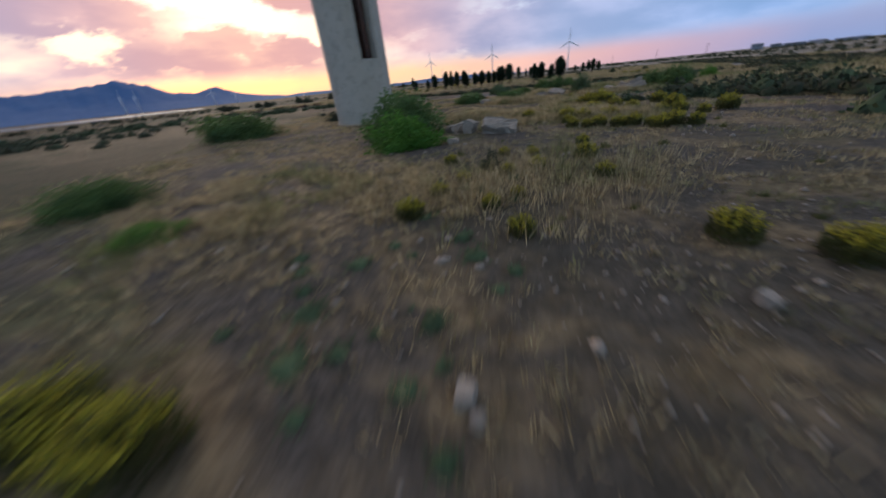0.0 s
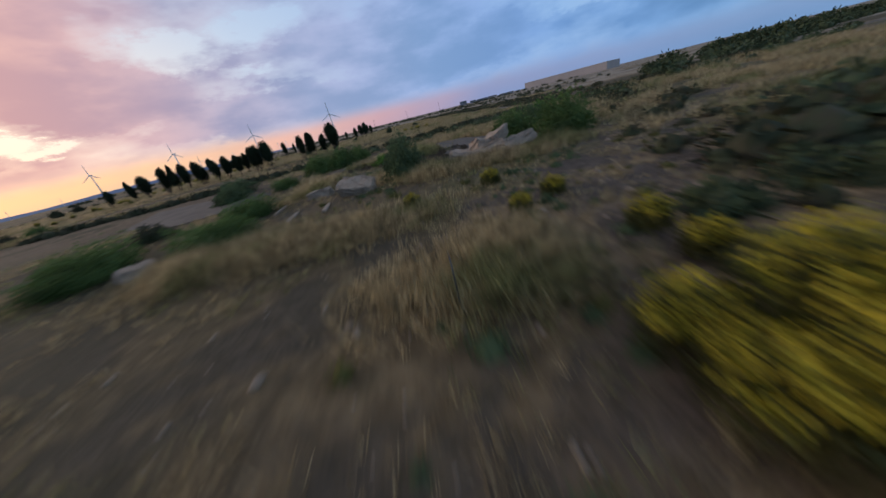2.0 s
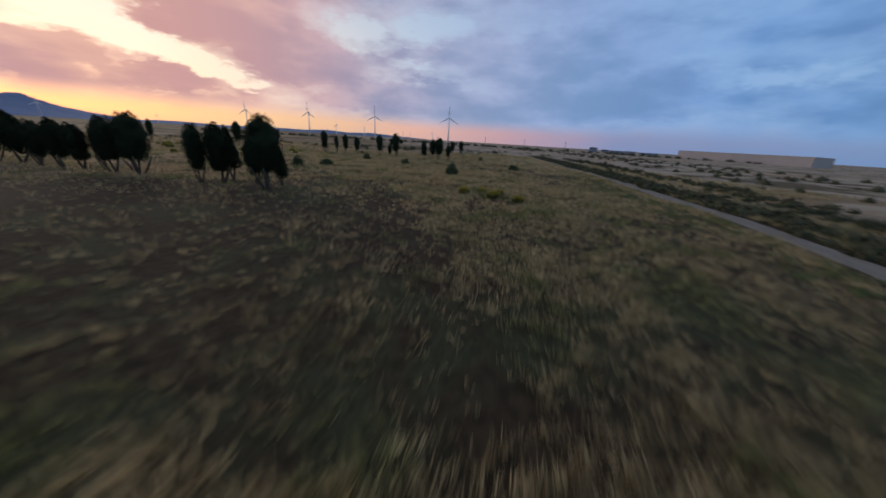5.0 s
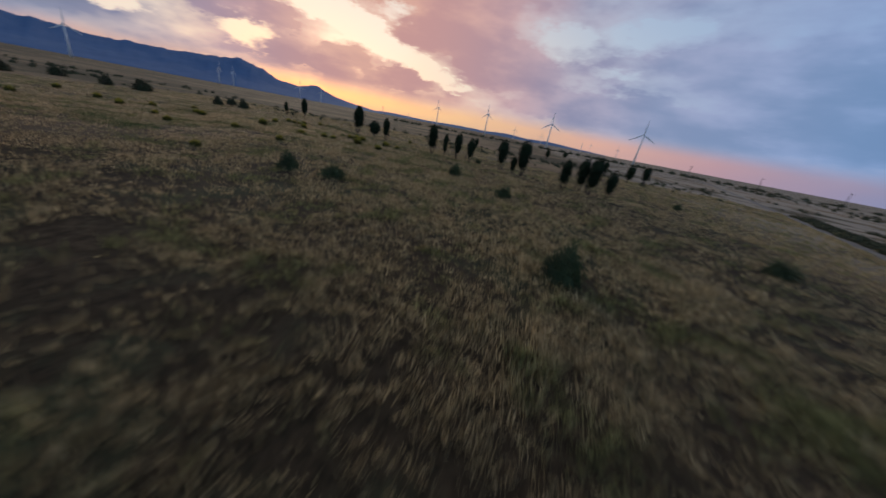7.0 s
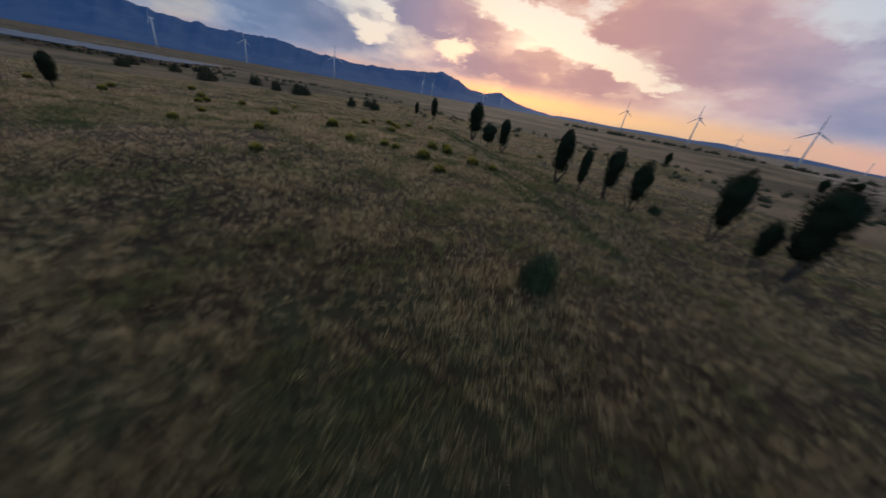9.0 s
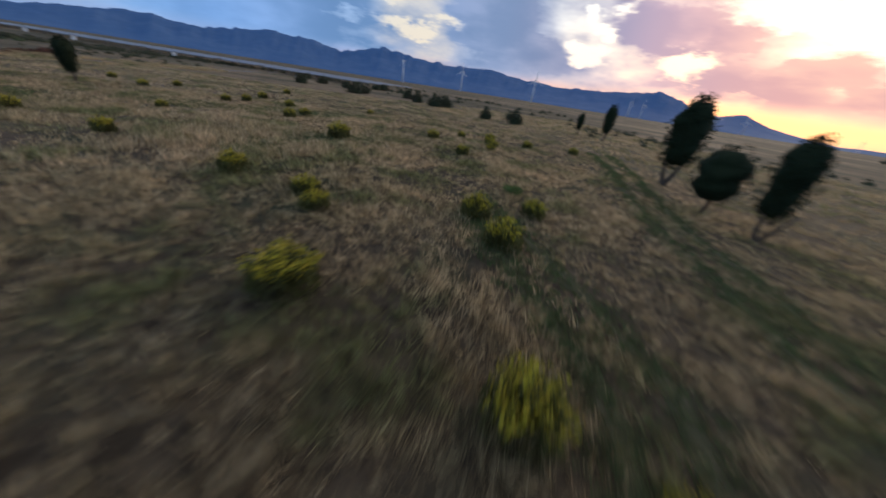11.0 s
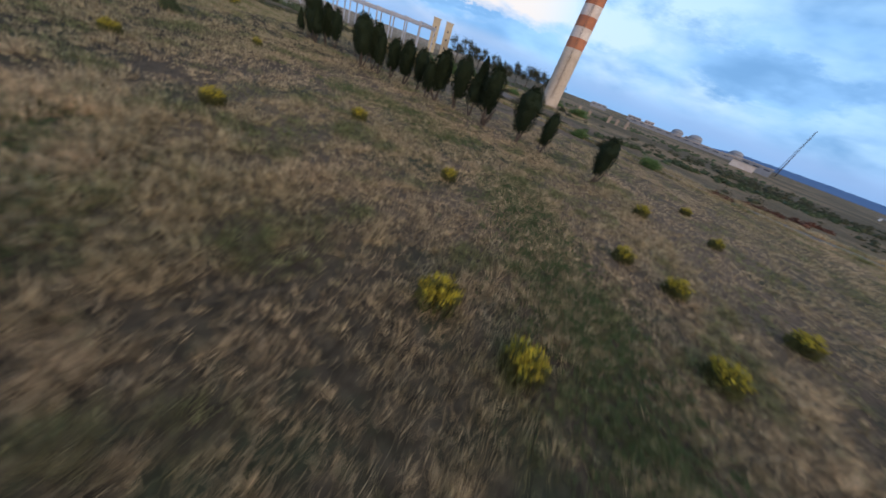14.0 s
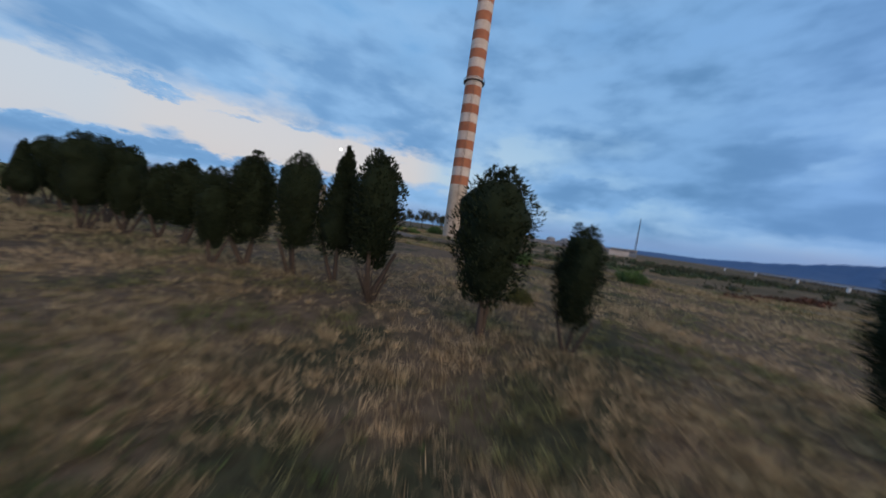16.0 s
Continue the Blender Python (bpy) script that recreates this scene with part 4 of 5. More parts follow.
bush(49.0, 57.4, 2.8, 1.9, "bright", label="light green shrub in tawny grass")
bush(28.8, 63.4, 2.2, 1.0, "bright", label="low patch of fresh green weeds")
bush(25.2, 73.2, 3.4, 2.2, "green")
bush(28.4, 73.4, 3.8, 2.4, "green")
bush(32.2, 76.0, 3.2, 1.9, "green")
bush(16.6, 77.8, 4.2, 1.9, "sage")
bush(20.4, 69.6, 2.6, 1.1, "green")
bush(15.0, 58.4, 3.4, 1.3, "green")
bush(12.9, 52.6, 3.6, 1.5, "green")
bush(7.0, 57.2, 4.8, 1.6, "green")
bush(15.6, 73.0, 3.6, 1.6, "sage")
bush(9.6, 63.0, 2.6, 1.1, "scrub")
bush(0.4, 144.6, 1.7, 0.9, "olive", label="low olive-yellow bush under the cypress")
bush(-9.5, 118, 3.4, 1.6, "green")
bush(-14, 121, 3.0, 1.4, "scrub")
bush(-22.5, 124.5, 4.0, 1.7, "green")
bush(2.7, 14.0, 1.2, 0.8, "scrub")
bush(-13.5, 49, 3.0, 1.3, "scrub")
bush(29.8, 198.6, 1.3, 0.55, "green", label="low fresh green shrub in dry grass")
for x, y, w, h in [(76.2, 138.4, 2.4, 2.2), (49.1, 150.8, 2.1, 1.75), (54.2, 151.0, 2.7, 1.25), (64.4, 170.6, 2.1, 1.8), (72.6, 160.2, 2.0, 1.5), (97.6, 151.0, 2.4, 1.4), (105.7, 185.0, 1.5, 1.2), (65.9, 197.4, 1.3, 1.1)]:
    bush(x, y, w, h, "dull", "round shrubs in the field", "round dark green shrub in dry grass")
for x, y, w, h in [(-24.4, 226, 3.6, 3.2), (-29, 220, 3.2, 2.8), (-32, 229, 3.4, 2.6), (-50, 212, 5.0, 3.4), (-54, 216, 5.0, 3.2), (-58.2, 208, 3.4, 3.4), (-78, 208, 4.2, 3.4), (-66, 189, 5.2, 3.0), (-71, 192, 3.4, 2.6), (-115, 199, 5, 2.4), (-80, 171, 4, 2.8), (-104, 176, 4.4, 2.8), (-122, 203, 4.4, 2.8), (-92, 186, 4, 2.6)]:
    bush(x, y, w, h, "scrub", "dark bushes on the western field", "dark green bush on the dry plain")

dead = thing("bare_shrub", 8.4, 147.9, turn=0.7, label="bare brown twiggy shrub beside the cypress row", category="shrub")
dead.scale = (1.7, 1.7, 1.9)
part("branch_cluster", stems_mesh(77, 46, 1.0, 0.55), None, dead)


def yellow_masters():
    out = []
    for seed in (11, 12, 13):
        rnd = np.random.default_rng(seed)
        n = 700
        a, l = rnd.uniform(0, 6.28, n), rnd.uniform(0, 1, n) ** 0.6 * 0.46
        z = rnd.uniform(0.05, 0.55, n) * (1.15 - l)
        pts = np.stack([l * np.cos(a), l * np.sin(a), z], 1)
        lv, lt = leaves(pts, np.stack([np.cos(a) * 0.5, np.sin(a) * 0.5, np.full(n, 1.0)], 1) + rnd.normal(size=(n, 3)) * 0.3, 0.16, 0.022, rnd)
        low = tris_mesh("foliage", lv, lt, OLIVE)
        n = 760
        stem = rnd.integers(0, 70, n)
        sa, sl = rnd.uniform(0, 6.28, 70)[stem], (rnd.uniform(0, 1, 70) ** 0.6)[stem] * 0.5
        h = rnd.uniform(0.55, 1.0, n)
        pts = np.stack([sl * np.cos(sa) * h, sl * np.sin(sa) * h, h * (0.78 - 0.55 * sl)], 1) + rnd.normal(size=(n, 3)) * 0.028
        lv, lt = leaves(pts, rnd.normal(size=(n, 3)) + [0, 0, 0.8], 0.05, 0.018, rnd)
        top = tris_mesh("flowers", lv, lt, FLOWER)
        out.append((low, top, stems_mesh(seed, 16, 0.6, 0.38, OLIVE)))
    return out


YELLOW = yellow_masters()


def yellow_bush(x, y, size, group):
    low, top, stems = YELLOW[int(rng.integers(3))]
    ob = thing("yellow_flowering_shrub", x, y, turn=rng.uniform(0, 6.28), size=size, label="low shrub with spikes of small yellow flowers", category="shrub", group=group)
    part("foliage", low, None, ob)
    tagged(part("flower_mass", top, None, ob), "small yellow flowers", kind="stuff")
    part("woody_base", stems, None, ob)


YARD_FLOWERS = [(10.4, 23.2, 1.0), (11.1, 22.4, 0.9), (12.0, 22.5, 1.15), (12.9, 21.6, 1.1), (13.9, 21.6, 1.2), (14.6, 20.7, 0.9), (14.4, 19.6, 1.2), (15.7, 20.2, 1.4), (16.6, 19.5, 1.1), (17.4, 27.6, 1.4), (16.4, 26.7, 1.0), (18.6, 25.6, 1.1), (19.4, 24.7, 1.3), (20.0, 23.1, 1.0)]
YARD_MORE = [(22.1, 23.5, 1.6), (20.0, 26.3, 1.7), (11.8, 27.5, 1.5), (12.6, 26.3, 1.4), (14.4, 25.6, 1.4), (9.3, 30.1, 1.3), (15.6, 30.7, 1.4), (17.2, 30.0, 1.6), (16.3, 34.4, 1.5), (22.3, 31.4, 1.5), (17.0, 35.3, 1.5), (18.0, 34.2, 2.2), (16.4, 33.6, 2.0), (19.7, 35.6, 1.1), (20.6, 36.9, 1.2), (22.6, 40.6, 1.0), (20.9, 40.8, 0.9), (23.4, 44.3, 1.0), (20.1, 46.2, 0.9)]
YARD_LOW = [(7.1, 14.1, 1.1), (3.1, 12.7, 0.8), (4.5, 13.1, 0.9), (-0.9, 8.9, 1.0), (2.1, 7.0, 0.8), (6.6, 11.4, 0.8), (0.1, 10.7, 0.8), (6.6, 5.8, 1.1), (7.9, 4.6, 1.1), (1.7, 9.1, 0.7), (0.9, 15.8, 0.8), (-5.5, 2.6, 1.5), (-4.1, 2.2, 1.4), (10.9, 25.2, 1.0), (2.8, 9.9, 0.6), (5.0, 15.4, 0.8), (1.2, 12.3, 0.7), (3.8, 16.4, 0.7), (8.3, 17.0, 0.8)]
FIELD_FLOWERS = [(16.8, 165), (36.7, 151.6), (34.9, 168), (21.8, 173), (8, 170), (-3, 172.2), (-5.3, 174), (-4.6, 179.6), (-11.5, 174.6), (-8, 161), (-13.9, 162.5), (-15.6, 153.6), (31.9, 186.2), (33.7, 186.8), (34, 197.7), (46.6, 193.3), (29, 182.3), (13.5, 204)]
MORE_FLOWERS = [(7.6, 202), (12.4, 216), (11, 197.4), (18.5, 198.6), (15.6, 202.8), (11.5, 204.4), (10.9, 210), (-6.9, 191), (42.5, 217), (46, 183), (70, 118.5), (73, 119.3), (72.3, 115.4), (74.5, 117.6), (74, 112.7), (9.0, 205.5), (-24, 176)]
for x, y, size in YARD_FLOWERS + YARD_MORE + YARD_LOW:
    yellow_bush(x, y, size, "yellow shrubs in the yard")
for x, y, size in ((5.9, 181.3, 1.55), (3.0, 182.6, 1.5), (15.9, 187.1, 2.2), (39.7, 186.6, 2.0), (44.4, 191.5, 1.9), (37.2, 194.4, 1.8), (33.9, 194.4, 1.7)):
    yellow_bush(x, y, size, "yellow shrubs in the field")
for x, y in FIELD_FLOWERS + MORE_FLOWERS:
    yellow_bush(x, y, rng.uniform(1.15, 1.6), "yellow shrubs in the field")


def thicket(name, line, reach, count, high, mat, label, category="scrub", seed=5, sprays=72):
    """A belt of scrub along a line: many small bushes in one mesh."""
    rnd = np.random.default_rng(seed)
    base = bush_mesh(seed + 40, mat, sprays, 0.40 * math.sqrt(170 / max(sprays, 170)), 0.11 * math.sqrt(170 / max(sprays, 170)), n=7, rows=4)
    v = np.zeros(len(base.vertices) * 3, np.float32)
    base.vertices.foreach_get("co", v)
    v = v.reshape(-1, 3)
    t = np.zeros(len(base.polygons) * 3, np.int32)
    base.loops.foreach_get("vertex_index", t)
    t = t.reshape(-1, 3)
    pts = np.array(line, float)
    seg = np.linalg.norm(np.diff(pts, axis=0), axis=1)
    at = np.concatenate([[0], np.cumsum(seg)])
    vs, ts = [], []
    for k in range(count):
        d = rnd.uniform(0, at[-1])
        x, y = np.interp(d, at, pts[:, 0]), np.interp(d, at, pts[:, 1])
        x, y = x + rnd.uniform(-reach, reach), y + rnd.uniform(-reach, reach) * 0.6
        h = high * rnd.uniform(0.5, 1.3)
        w = h * rnd.uniform(1.2, 2.4)
        a = rnd.uniform(0, 6.28)
        c, s = math.cos(a), math.sin(a)
        q = v * [w, w, h]
        q = np.stack([q[:, 0] * c - q[:, 1] * s + x, q[:, 0] * s + q[:, 1] * c + y, q[:, 2] + rise(x, y) - 0.05], 1)
        vs.append(q)
        ts.append(t + k * len(v))
    bpy.data.meshes.remove(base)
    tagged(new(name, tris_mesh(name, np.concatenate(vs), np.concatenate(ts), mat)), label, category, kind="stuff")


thicket("scrub_belt", [(-6, 106), (15, 94), (35, 86.5), (46, 81), (60, 74), (72, 64), (95, 45)], 2.0, 260, 1.1, SCRUB, "dark scrub along the lane", seed=5)
thicket("scrub_belt", [(80, 71.5), (88, 87), (96.2, 97.6), (101.1, 106.4), (106.1, 114.8), (115.2, 130.1), (125.8, 152.6), (137.8, 176.6), (164, 228.5)], 3.0, 760, 1.15, SCRUB, "dark scrub beside the gravel track", seed=6)
thicket("scrub_belt", [(96, 72), (108, 92), (122, 116), (136, 140), (156, 176), (180, 220)], 6.0, 260, 1.0, SCRUB, "dark scrub on the plain beyond the track", seed=26)
thicket("green_scrub", [(79, 88), (88, 102), (92, 112), (99, 124), (106, 138)], 2.2, 110, 0.45, WEEDS, "fresh green weeds along the gravel track", seed=27)
thicket("scrub_belt", [(28.5, 37), (31, 33), (33, 28.5), (36.5, 24), (42, 17)], 4.2, 46, 1.5, SCRUB, "dark scrub behind the yellow shrubs", seed=34)
thicket("green_scrub", [(30, 40), (34, 31), (38, 25), (46, 18)], 5, 20, 1.5, DULL, "green bushes behind the yellow shrubs", seed=35)
thicket("dry_shrublets", [(27.3, 67), (29.3, 62), (32, 57), (30, 54)], 2.4, 170, 0.34, GREYWEED, "low grey dry shrublets on the mound", seed=28, sprays=120)
thicket("russet_scrub", [(-33, 128), (-52, 122), (-66, 116)], 2.0, 44, 0.9, RUSSET, "russet dry scrub beside the lane", seed=7)
thicket("scrub_belt", [(23, 32), (30, 36), (40, 40), (52, 50), (70, 60)], 5.0, 90, 0.9, SCRUB, "dark low scrub on the rough ground east of the yard", seed=14)
thicket("green_scrub", [(38, 80), (44, 74), (52, 70), (60, 64)], 2.0, 30, 1.2, DULL, "green bushes between the old asphalt and the lane", seed=15)
thicket("green_scrub", [(56, 58), (75, 48), (90, 42), (110, 34)], 4, 34, 1.4, DULL, "green bushes on the rough ground", seed=16)
thicket("far_scrub", [(84, 54), (110, 50), (150, 42), (230, 22)], 9, 150, 2.2, DULL, "green scrub on the rough ground east of the yard", seed=8, sprays=110)
thicket("far_scrub", [(118, 70), (150, 54), (210, 26), (300, -20)], 9, 110, 3.9, DULL, "tall green thicket closing the rough ground", seed=29, sprays=420)
thicket("far_scrub", [(-60, 262), (20, 275), (90, 250), (170, 290)], 42, 220, 1.2, SCRUB, "dark scrub on the plain north of the field", seed=30, sprays=40)
thicket("far_scrub", [(140, 120), (190, 150), (240, 200), (300, 330), (330, 500)], 45, 240, 1.7, SCRUB, "dark scrub on the plain beyond the track", seed=9, sprays=40)
thicket("far_scrub", [(-60, 130), (-110, 110), (-160, 70), (-120, 20), (-60, 60), (-30, 70)], 22, 200, 1.3, SCRUB, "mixed scrub on the plain around the chimney", seed=10, sprays=40)
thicket("far_scrub", [(70, 10), (20, -30), (-30, -50), (-90, -30), (-120, 30)], 40, 220, 1.6, DULL, "green scrub on the southern plain", seed=31, sprays=40)
thicket("far_scrub", [(-14, 100), (-34, 96), (-60, 92), (-100, 80)], 9, 90, 1.3, DULL, "green bushes south of the lane", seed=32, sprays=120)
thicket("far_scrub", [(-70, 60), (-110, 70), (-150, 95), (-190, 130)], 16, 240, 1.5, SCRUB, "dark scrub below the solar tables", seed=33, sprays=40)
thicket("far_scrub", [(-90, 230), (-140, 190), (-200, 150), (-200, 260), (-120, 300)], 35, 120, 1.6, SCRUB, "dark scrub on the western plain", seed=11, sprays=40)
thicket("far_hedge", [(-120, 620), (40, 640), (200, 600), (330, 560), (500, 480), (700, 330)], 30, 240, 4.0, SCRUB, "dark line of far hedges and trees", "hedge", seed=12, sprays=40)
thicket("weeds", [(5, 5), (12, 14), (8, 26), (20, 30), (27, 44), (26, 60)], 9, 110, 0.3, OLIVE, "low dusty weeds on bare soil", seed=13)
thicket("dark_weeds", [(-6, 3), (-5, 6), (-1.4, 2.2), (2.4, 14)], 2.0, 34, 0.3, SAGE, "low dark grey-green weeds on bare soil", seed=41)
thicket("dark_weeds", [(15, 36), (18, 38), (23, 42), (27, 44), (30, 46.5)], 2.4, 80, 0.3, SAGE, "low dark grey-green weeds on bare soil", seed=42)
thicket("dark_weeds", [(20, 50), (24, 53), (27.5, 56), (26, 60)], 1.6, 60, 0.32, SAGE, "low dark grey-green weeds on bare soil", seed=43)
thicket("dark_scrub", [(21.5, 36.6), (23.4, 35.2), (25.5, 33.5), (28, 31)], 1.1, 22, 0.8, DULL, "dark low scrub beside the yellow shrubs", seed=44, sprays=160)

# ---- rubble and stones ----


def rubble_block(x, y, sx, sy, sz, tilt, turn, z=0.0, label="broken pale concrete block lying on the soil"):
    """An angular broken block: the hull of a box with its corners knocked off, with a rough skin."""
    bm = bmesh.new()
    for cx in (-1, 1):
        for cy in (-1, 1):
            for cz in (-1, 1):
                k = rng.uniform(0.72, 1.0, 3)
                for axis in range(3):
                    c = [cx * k[0], cy * k[1], cz * k[2]]
                    c[axis] *= rng.uniform(0.55, 0.95)
                    bm.verts.new((c[0] * sx / 2, c[1] * sy / 2, c[2] * sz / 2))
    bmesh.ops.convex_hull(bm, input=bm.verts[:])
    bmesh.ops.delete(bm, geom=[v for v in bm.verts if not v.link_faces], context="VERTS")
    bmesh.ops.subdivide_edges(bm, edges=bm.edges[:], cuts=3, use_grid_fill=True)
    for v in bm.verts:
        v.co += noise.noise_vector(v.co * 5.5 + Vector((x, y, 0))) * 0.13 * min(sx, sy, sz * 1.5)
    bmesh.ops.recalc_face_normals(bm, faces=bm.faces[:])
    me = bpy.data.meshes.new("rubble_block")
    bm.to_mesh(me)
    bm.free()
    me.materials.append(SLAB)
    ob = tagged(new("rubble_block", me), label, "rubble", "concrete rubble heap")
    ob.matrix_world = Matrix.Translation((x, y, float(rise(x, y)) + z)) @ Euler((radians(tilt), radians(tilt * 0.6), radians(turn))).to_matrix().to_4x4()


HEAP = [(28.6, 51.2, 2.3, 1.8, 0.8, 12, 35, 0.3), (29.9, 50.6, 2.0, 1.6, 0.9, 20, 70, 0.55), (31.0, 50.2, 2.3, 1.8, 0.9, -18, 15, 0.85), (29.2, 49.2, 2.7, 0.9, 0.6, 22, 118, 0.55), (30.6, 48.7, 1.7, 1.3, 0.8, 12, 45, 0.4), (28.2, 48.9, 1.9, 0.9, 0.6, -14, 100, 0.3), (29.9, 47.2, 2.4, 0.9, 0.8, 26, 150, 0.6), (28.9, 47.6, 1.2, 0.9, 0.6, 10, 60, 0.25), (31.9, 49.2, 1.4, 1.0, 0.8, -9, 20, 0.35), (30.2, 52.4, 1.2, 1.0, 0.5, 8, 10, 0.2)]
STRAY = [(20.8, 53.4, 2.5, 1.5, 1.0, 18, -50, 0.35), (19.5, 57.0, 1.9, 1.0, 0.6, -8, -40, 0.2), (16.7, 57.0, 2.8, 0.2, 0.14, 2, 60, 0.04), (16.5, 53.3, 2.6, 0.24, 0.16, 3, 60, 0.05), (18.2, 52.4, 2.2, 0.24, 0.16, 3, 62, 0.05), (5.2, 23.9, 2.7, 1.5, 1.0, 16, -22, 0.35), (3.2, 25.4, 1.3, 0.9, 1.1, 12, 60, 0.4), (2.2, 26.6, 1.7, 1.1, 0.7, -10, 30, 0.25), (1.5, 21.7, 1.0, 0.8, 0.5, 6, 80, 0.12), (5.2, 3.6, 0.35, 0.3, 0.25, 5, 20, 0.08), (0.1, 2.5, 0.34, 0.28, 0.24, 5, 70, 0.08), (9.4, 53.8, 1.6, 1.0, 0.6, 6, 20, 0.2)]
for row in HEAP + STRAY:
    rubble_block(*row)


def stones(count, lo, hi, label, seed, big=1.0):
    rnd = np.random.default_rng(seed)
    base = np.array([(1, 0, 0), (0, 1, 0), (-1, 0, 0), (0, -1, 0), (0, 0, 0.7), (0, 0, -0.7), (0.6, 0.6, 0.4), (-0.6, 0.5, 0.35)], float)
    hull = [(0, 6, 4), (6, 1, 4), (1, 7, 4), (7, 2, 4), (2, 3, 4), (3, 0, 4), (0, 1, 6), (1, 2, 7), (1, 0, 5), (2, 1, 5), (3, 2, 5), (0, 3, 5)]
    vs, ts = [], []
    for k in range(count):
        x, y, s = rnd.uniform(lo[0], hi[0]), rnd.uniform(lo[1], hi[1]), big * (0.04 + 0.13 * rnd.uniform() ** 4)
        v = base * s * rnd.uniform(0.6, 1.3, (8, 3)) + [x, y, rise(x, y) + 0.02]
        vs.append(v)
        ts.append(np.array(hull) + 8 * k)
    tagged(new("stones", tris_mesh("stones", np.concatenate(vs), np.concatenate(ts), SLAB)), label, "stones", kind="stuff")


stones(380, (1.5, 1.5), (11, 8), "pale gravel and stones on bare soil", 23, 0.5)
stones(1500, (-14, -2), (26, 44), "pale stones scattered over bare soil", 21)
stones(500, (14, 40), (44, 72), "pale stones and concrete crumbs on the soil", 22)

# thin steel stakes in the weeds
for x, y in ((15.7, 38.5), (18.9, 36.0)):
    bm = tube([(0, 0, -0.1, 0.02), (0.02, 0.0, 0.7, 0.018), (0.03, 0.01, 1.35, 0.016)], 6)
    me = bpy.data.meshes.new("stake")
    bm.to_mesh(me)
    bm.free()
    me.materials.append(STEEL)
    tagged(new("stake", me), "thin dark steel stake standing in weeds", "stake", "steel stakes").location = (x, y, float(rise(x, y)))

# ---- wind turbines ----


def turbine_master():
    base = thing("wind_turbine", 0, -900, z=0.0, label="white three-bladed wind turbine on the plain", category="wind turbine", group="wind turbines on the plain")
    part("tower", tube([(0, 0, 0, 2.1), (0, 0, 30, 1.6), (0, 0, 64, 1.15)], 16), TURBINE, base)
    bm = bmesh.new()
    box(bm, 0, 1.4, 65.5, 3.0, 8.5, 3.0, 0.5)
    part("nacelle", bm, TURBINE, base)
    bm = bmesh.new()
    bmesh.ops.create_uvsphere(bm, u_segments=12, v_segments=8, radius=1.6)
    bmesh.ops.translate(bm, vec=(0, -3.6, 65.5), verts=bm.verts)
    part("hub", bm, TURBINE, base)
    for k in range(3):
        bm, loops = bmesh.new(), []
        for r, c, th in ((1.0, 1.3, 1.1), (4, 1.7, 0.9), (8, 2.7, 0.6), (18, 1.9, 0.35), (30, 0.9, 0.15)):
            loops.append([bm.verts.new(v) for v in ((-c / 2, -3.7, r), (0, -3.7 - th / 2, r), (c / 2, -3.7, r), (0, -3.7 + th / 2, r))])
        for p, q in zip(loops, loops[1:]):
            for j in range(4):
                bm.faces.new((p[j], p[(j + 1) % 4], q[(j + 1) % 4], q[j]))
        bm.faces.new(loops[-1])
        bmesh.ops.rotate(bm, cent=(0, 0, 0), matrix=Matrix.Rotation(radians(120 * k), 3, "Y"), verts=bm.verts)
        bmesh.ops.translate(bm, vec=(0, 0, 65.5), verts=bm.verts)
        part("blade", bm, TURBINE, base)
    return base


mill = turbine_master()
MILLS = [  # bearing from the far end of the flight, distance, hub height, facing, blade turn
    (-133.9, 1043.1, 49.2, 150), (18.6, 898.5, 47.8, 140), (150.3, 766.7, 43.5, 160), (276.2, 665.8, 45.9, 150),
]
for x, y, hub, face in MILLS:
    m = copy_thing(mill, Matrix.Translation((x, y, 0)) @ Matrix.Rotation(radians(face + 180), 4, "Z"))
    m.scale = (hub / 65.5,) * 3
EYE = (50.0, 186.0)
for az, far, el in [(82.1, 1250, 2.84), (72.4, 1300, 2.66), (60.5, 1200, 3.0), (45.9, 1900, 1.83), (44.2, 2000, 1.74), (35.3, 2100, 1.6), (32.1, 2300, 1.4), (22.0, 2600, 0.95), (17.5, 2700, 0.75), (13.1, 3000, 0.62)]:
    far_x, far_y = EYE[0] - math.sin(radians(az)) * far, EYE[1] + math.cos(radians(az)) * far
    m = copy_thing(mill, Matrix.Translation((far_x, far_y, 0)) @ Matrix.Rotation(radians(150 + 7 * az), 4, "Z"))
    m.scale = ((far * math.tan(radians(el)) + 6) / 65.5,) * 3
for az, far, el in [(-1.5, 2200, 1.36), (-6.1, 2400, 1.1), (-12.7, 2300, 1.1), (-14, 2500, 1.1), (-18.0, 2300, 1.14)]:
    far_x, far_y = 60 - math.sin(radians(az)) * far, 94 + math.cos(radians(az)) * far
    m = copy_thing(mill, Matrix.Translation((far_x, far_y, 0)) @ Matrix.Rotation(radians(140 - 9 * az), 4, "Z"))
    m.scale = ((far * math.tan(radians(el)) + 6) / 65.5,) * 3
for o in list(mill.children_recursive):
    bpy.data.objects.remove(o)
bpy.data.objects.remove(mill)

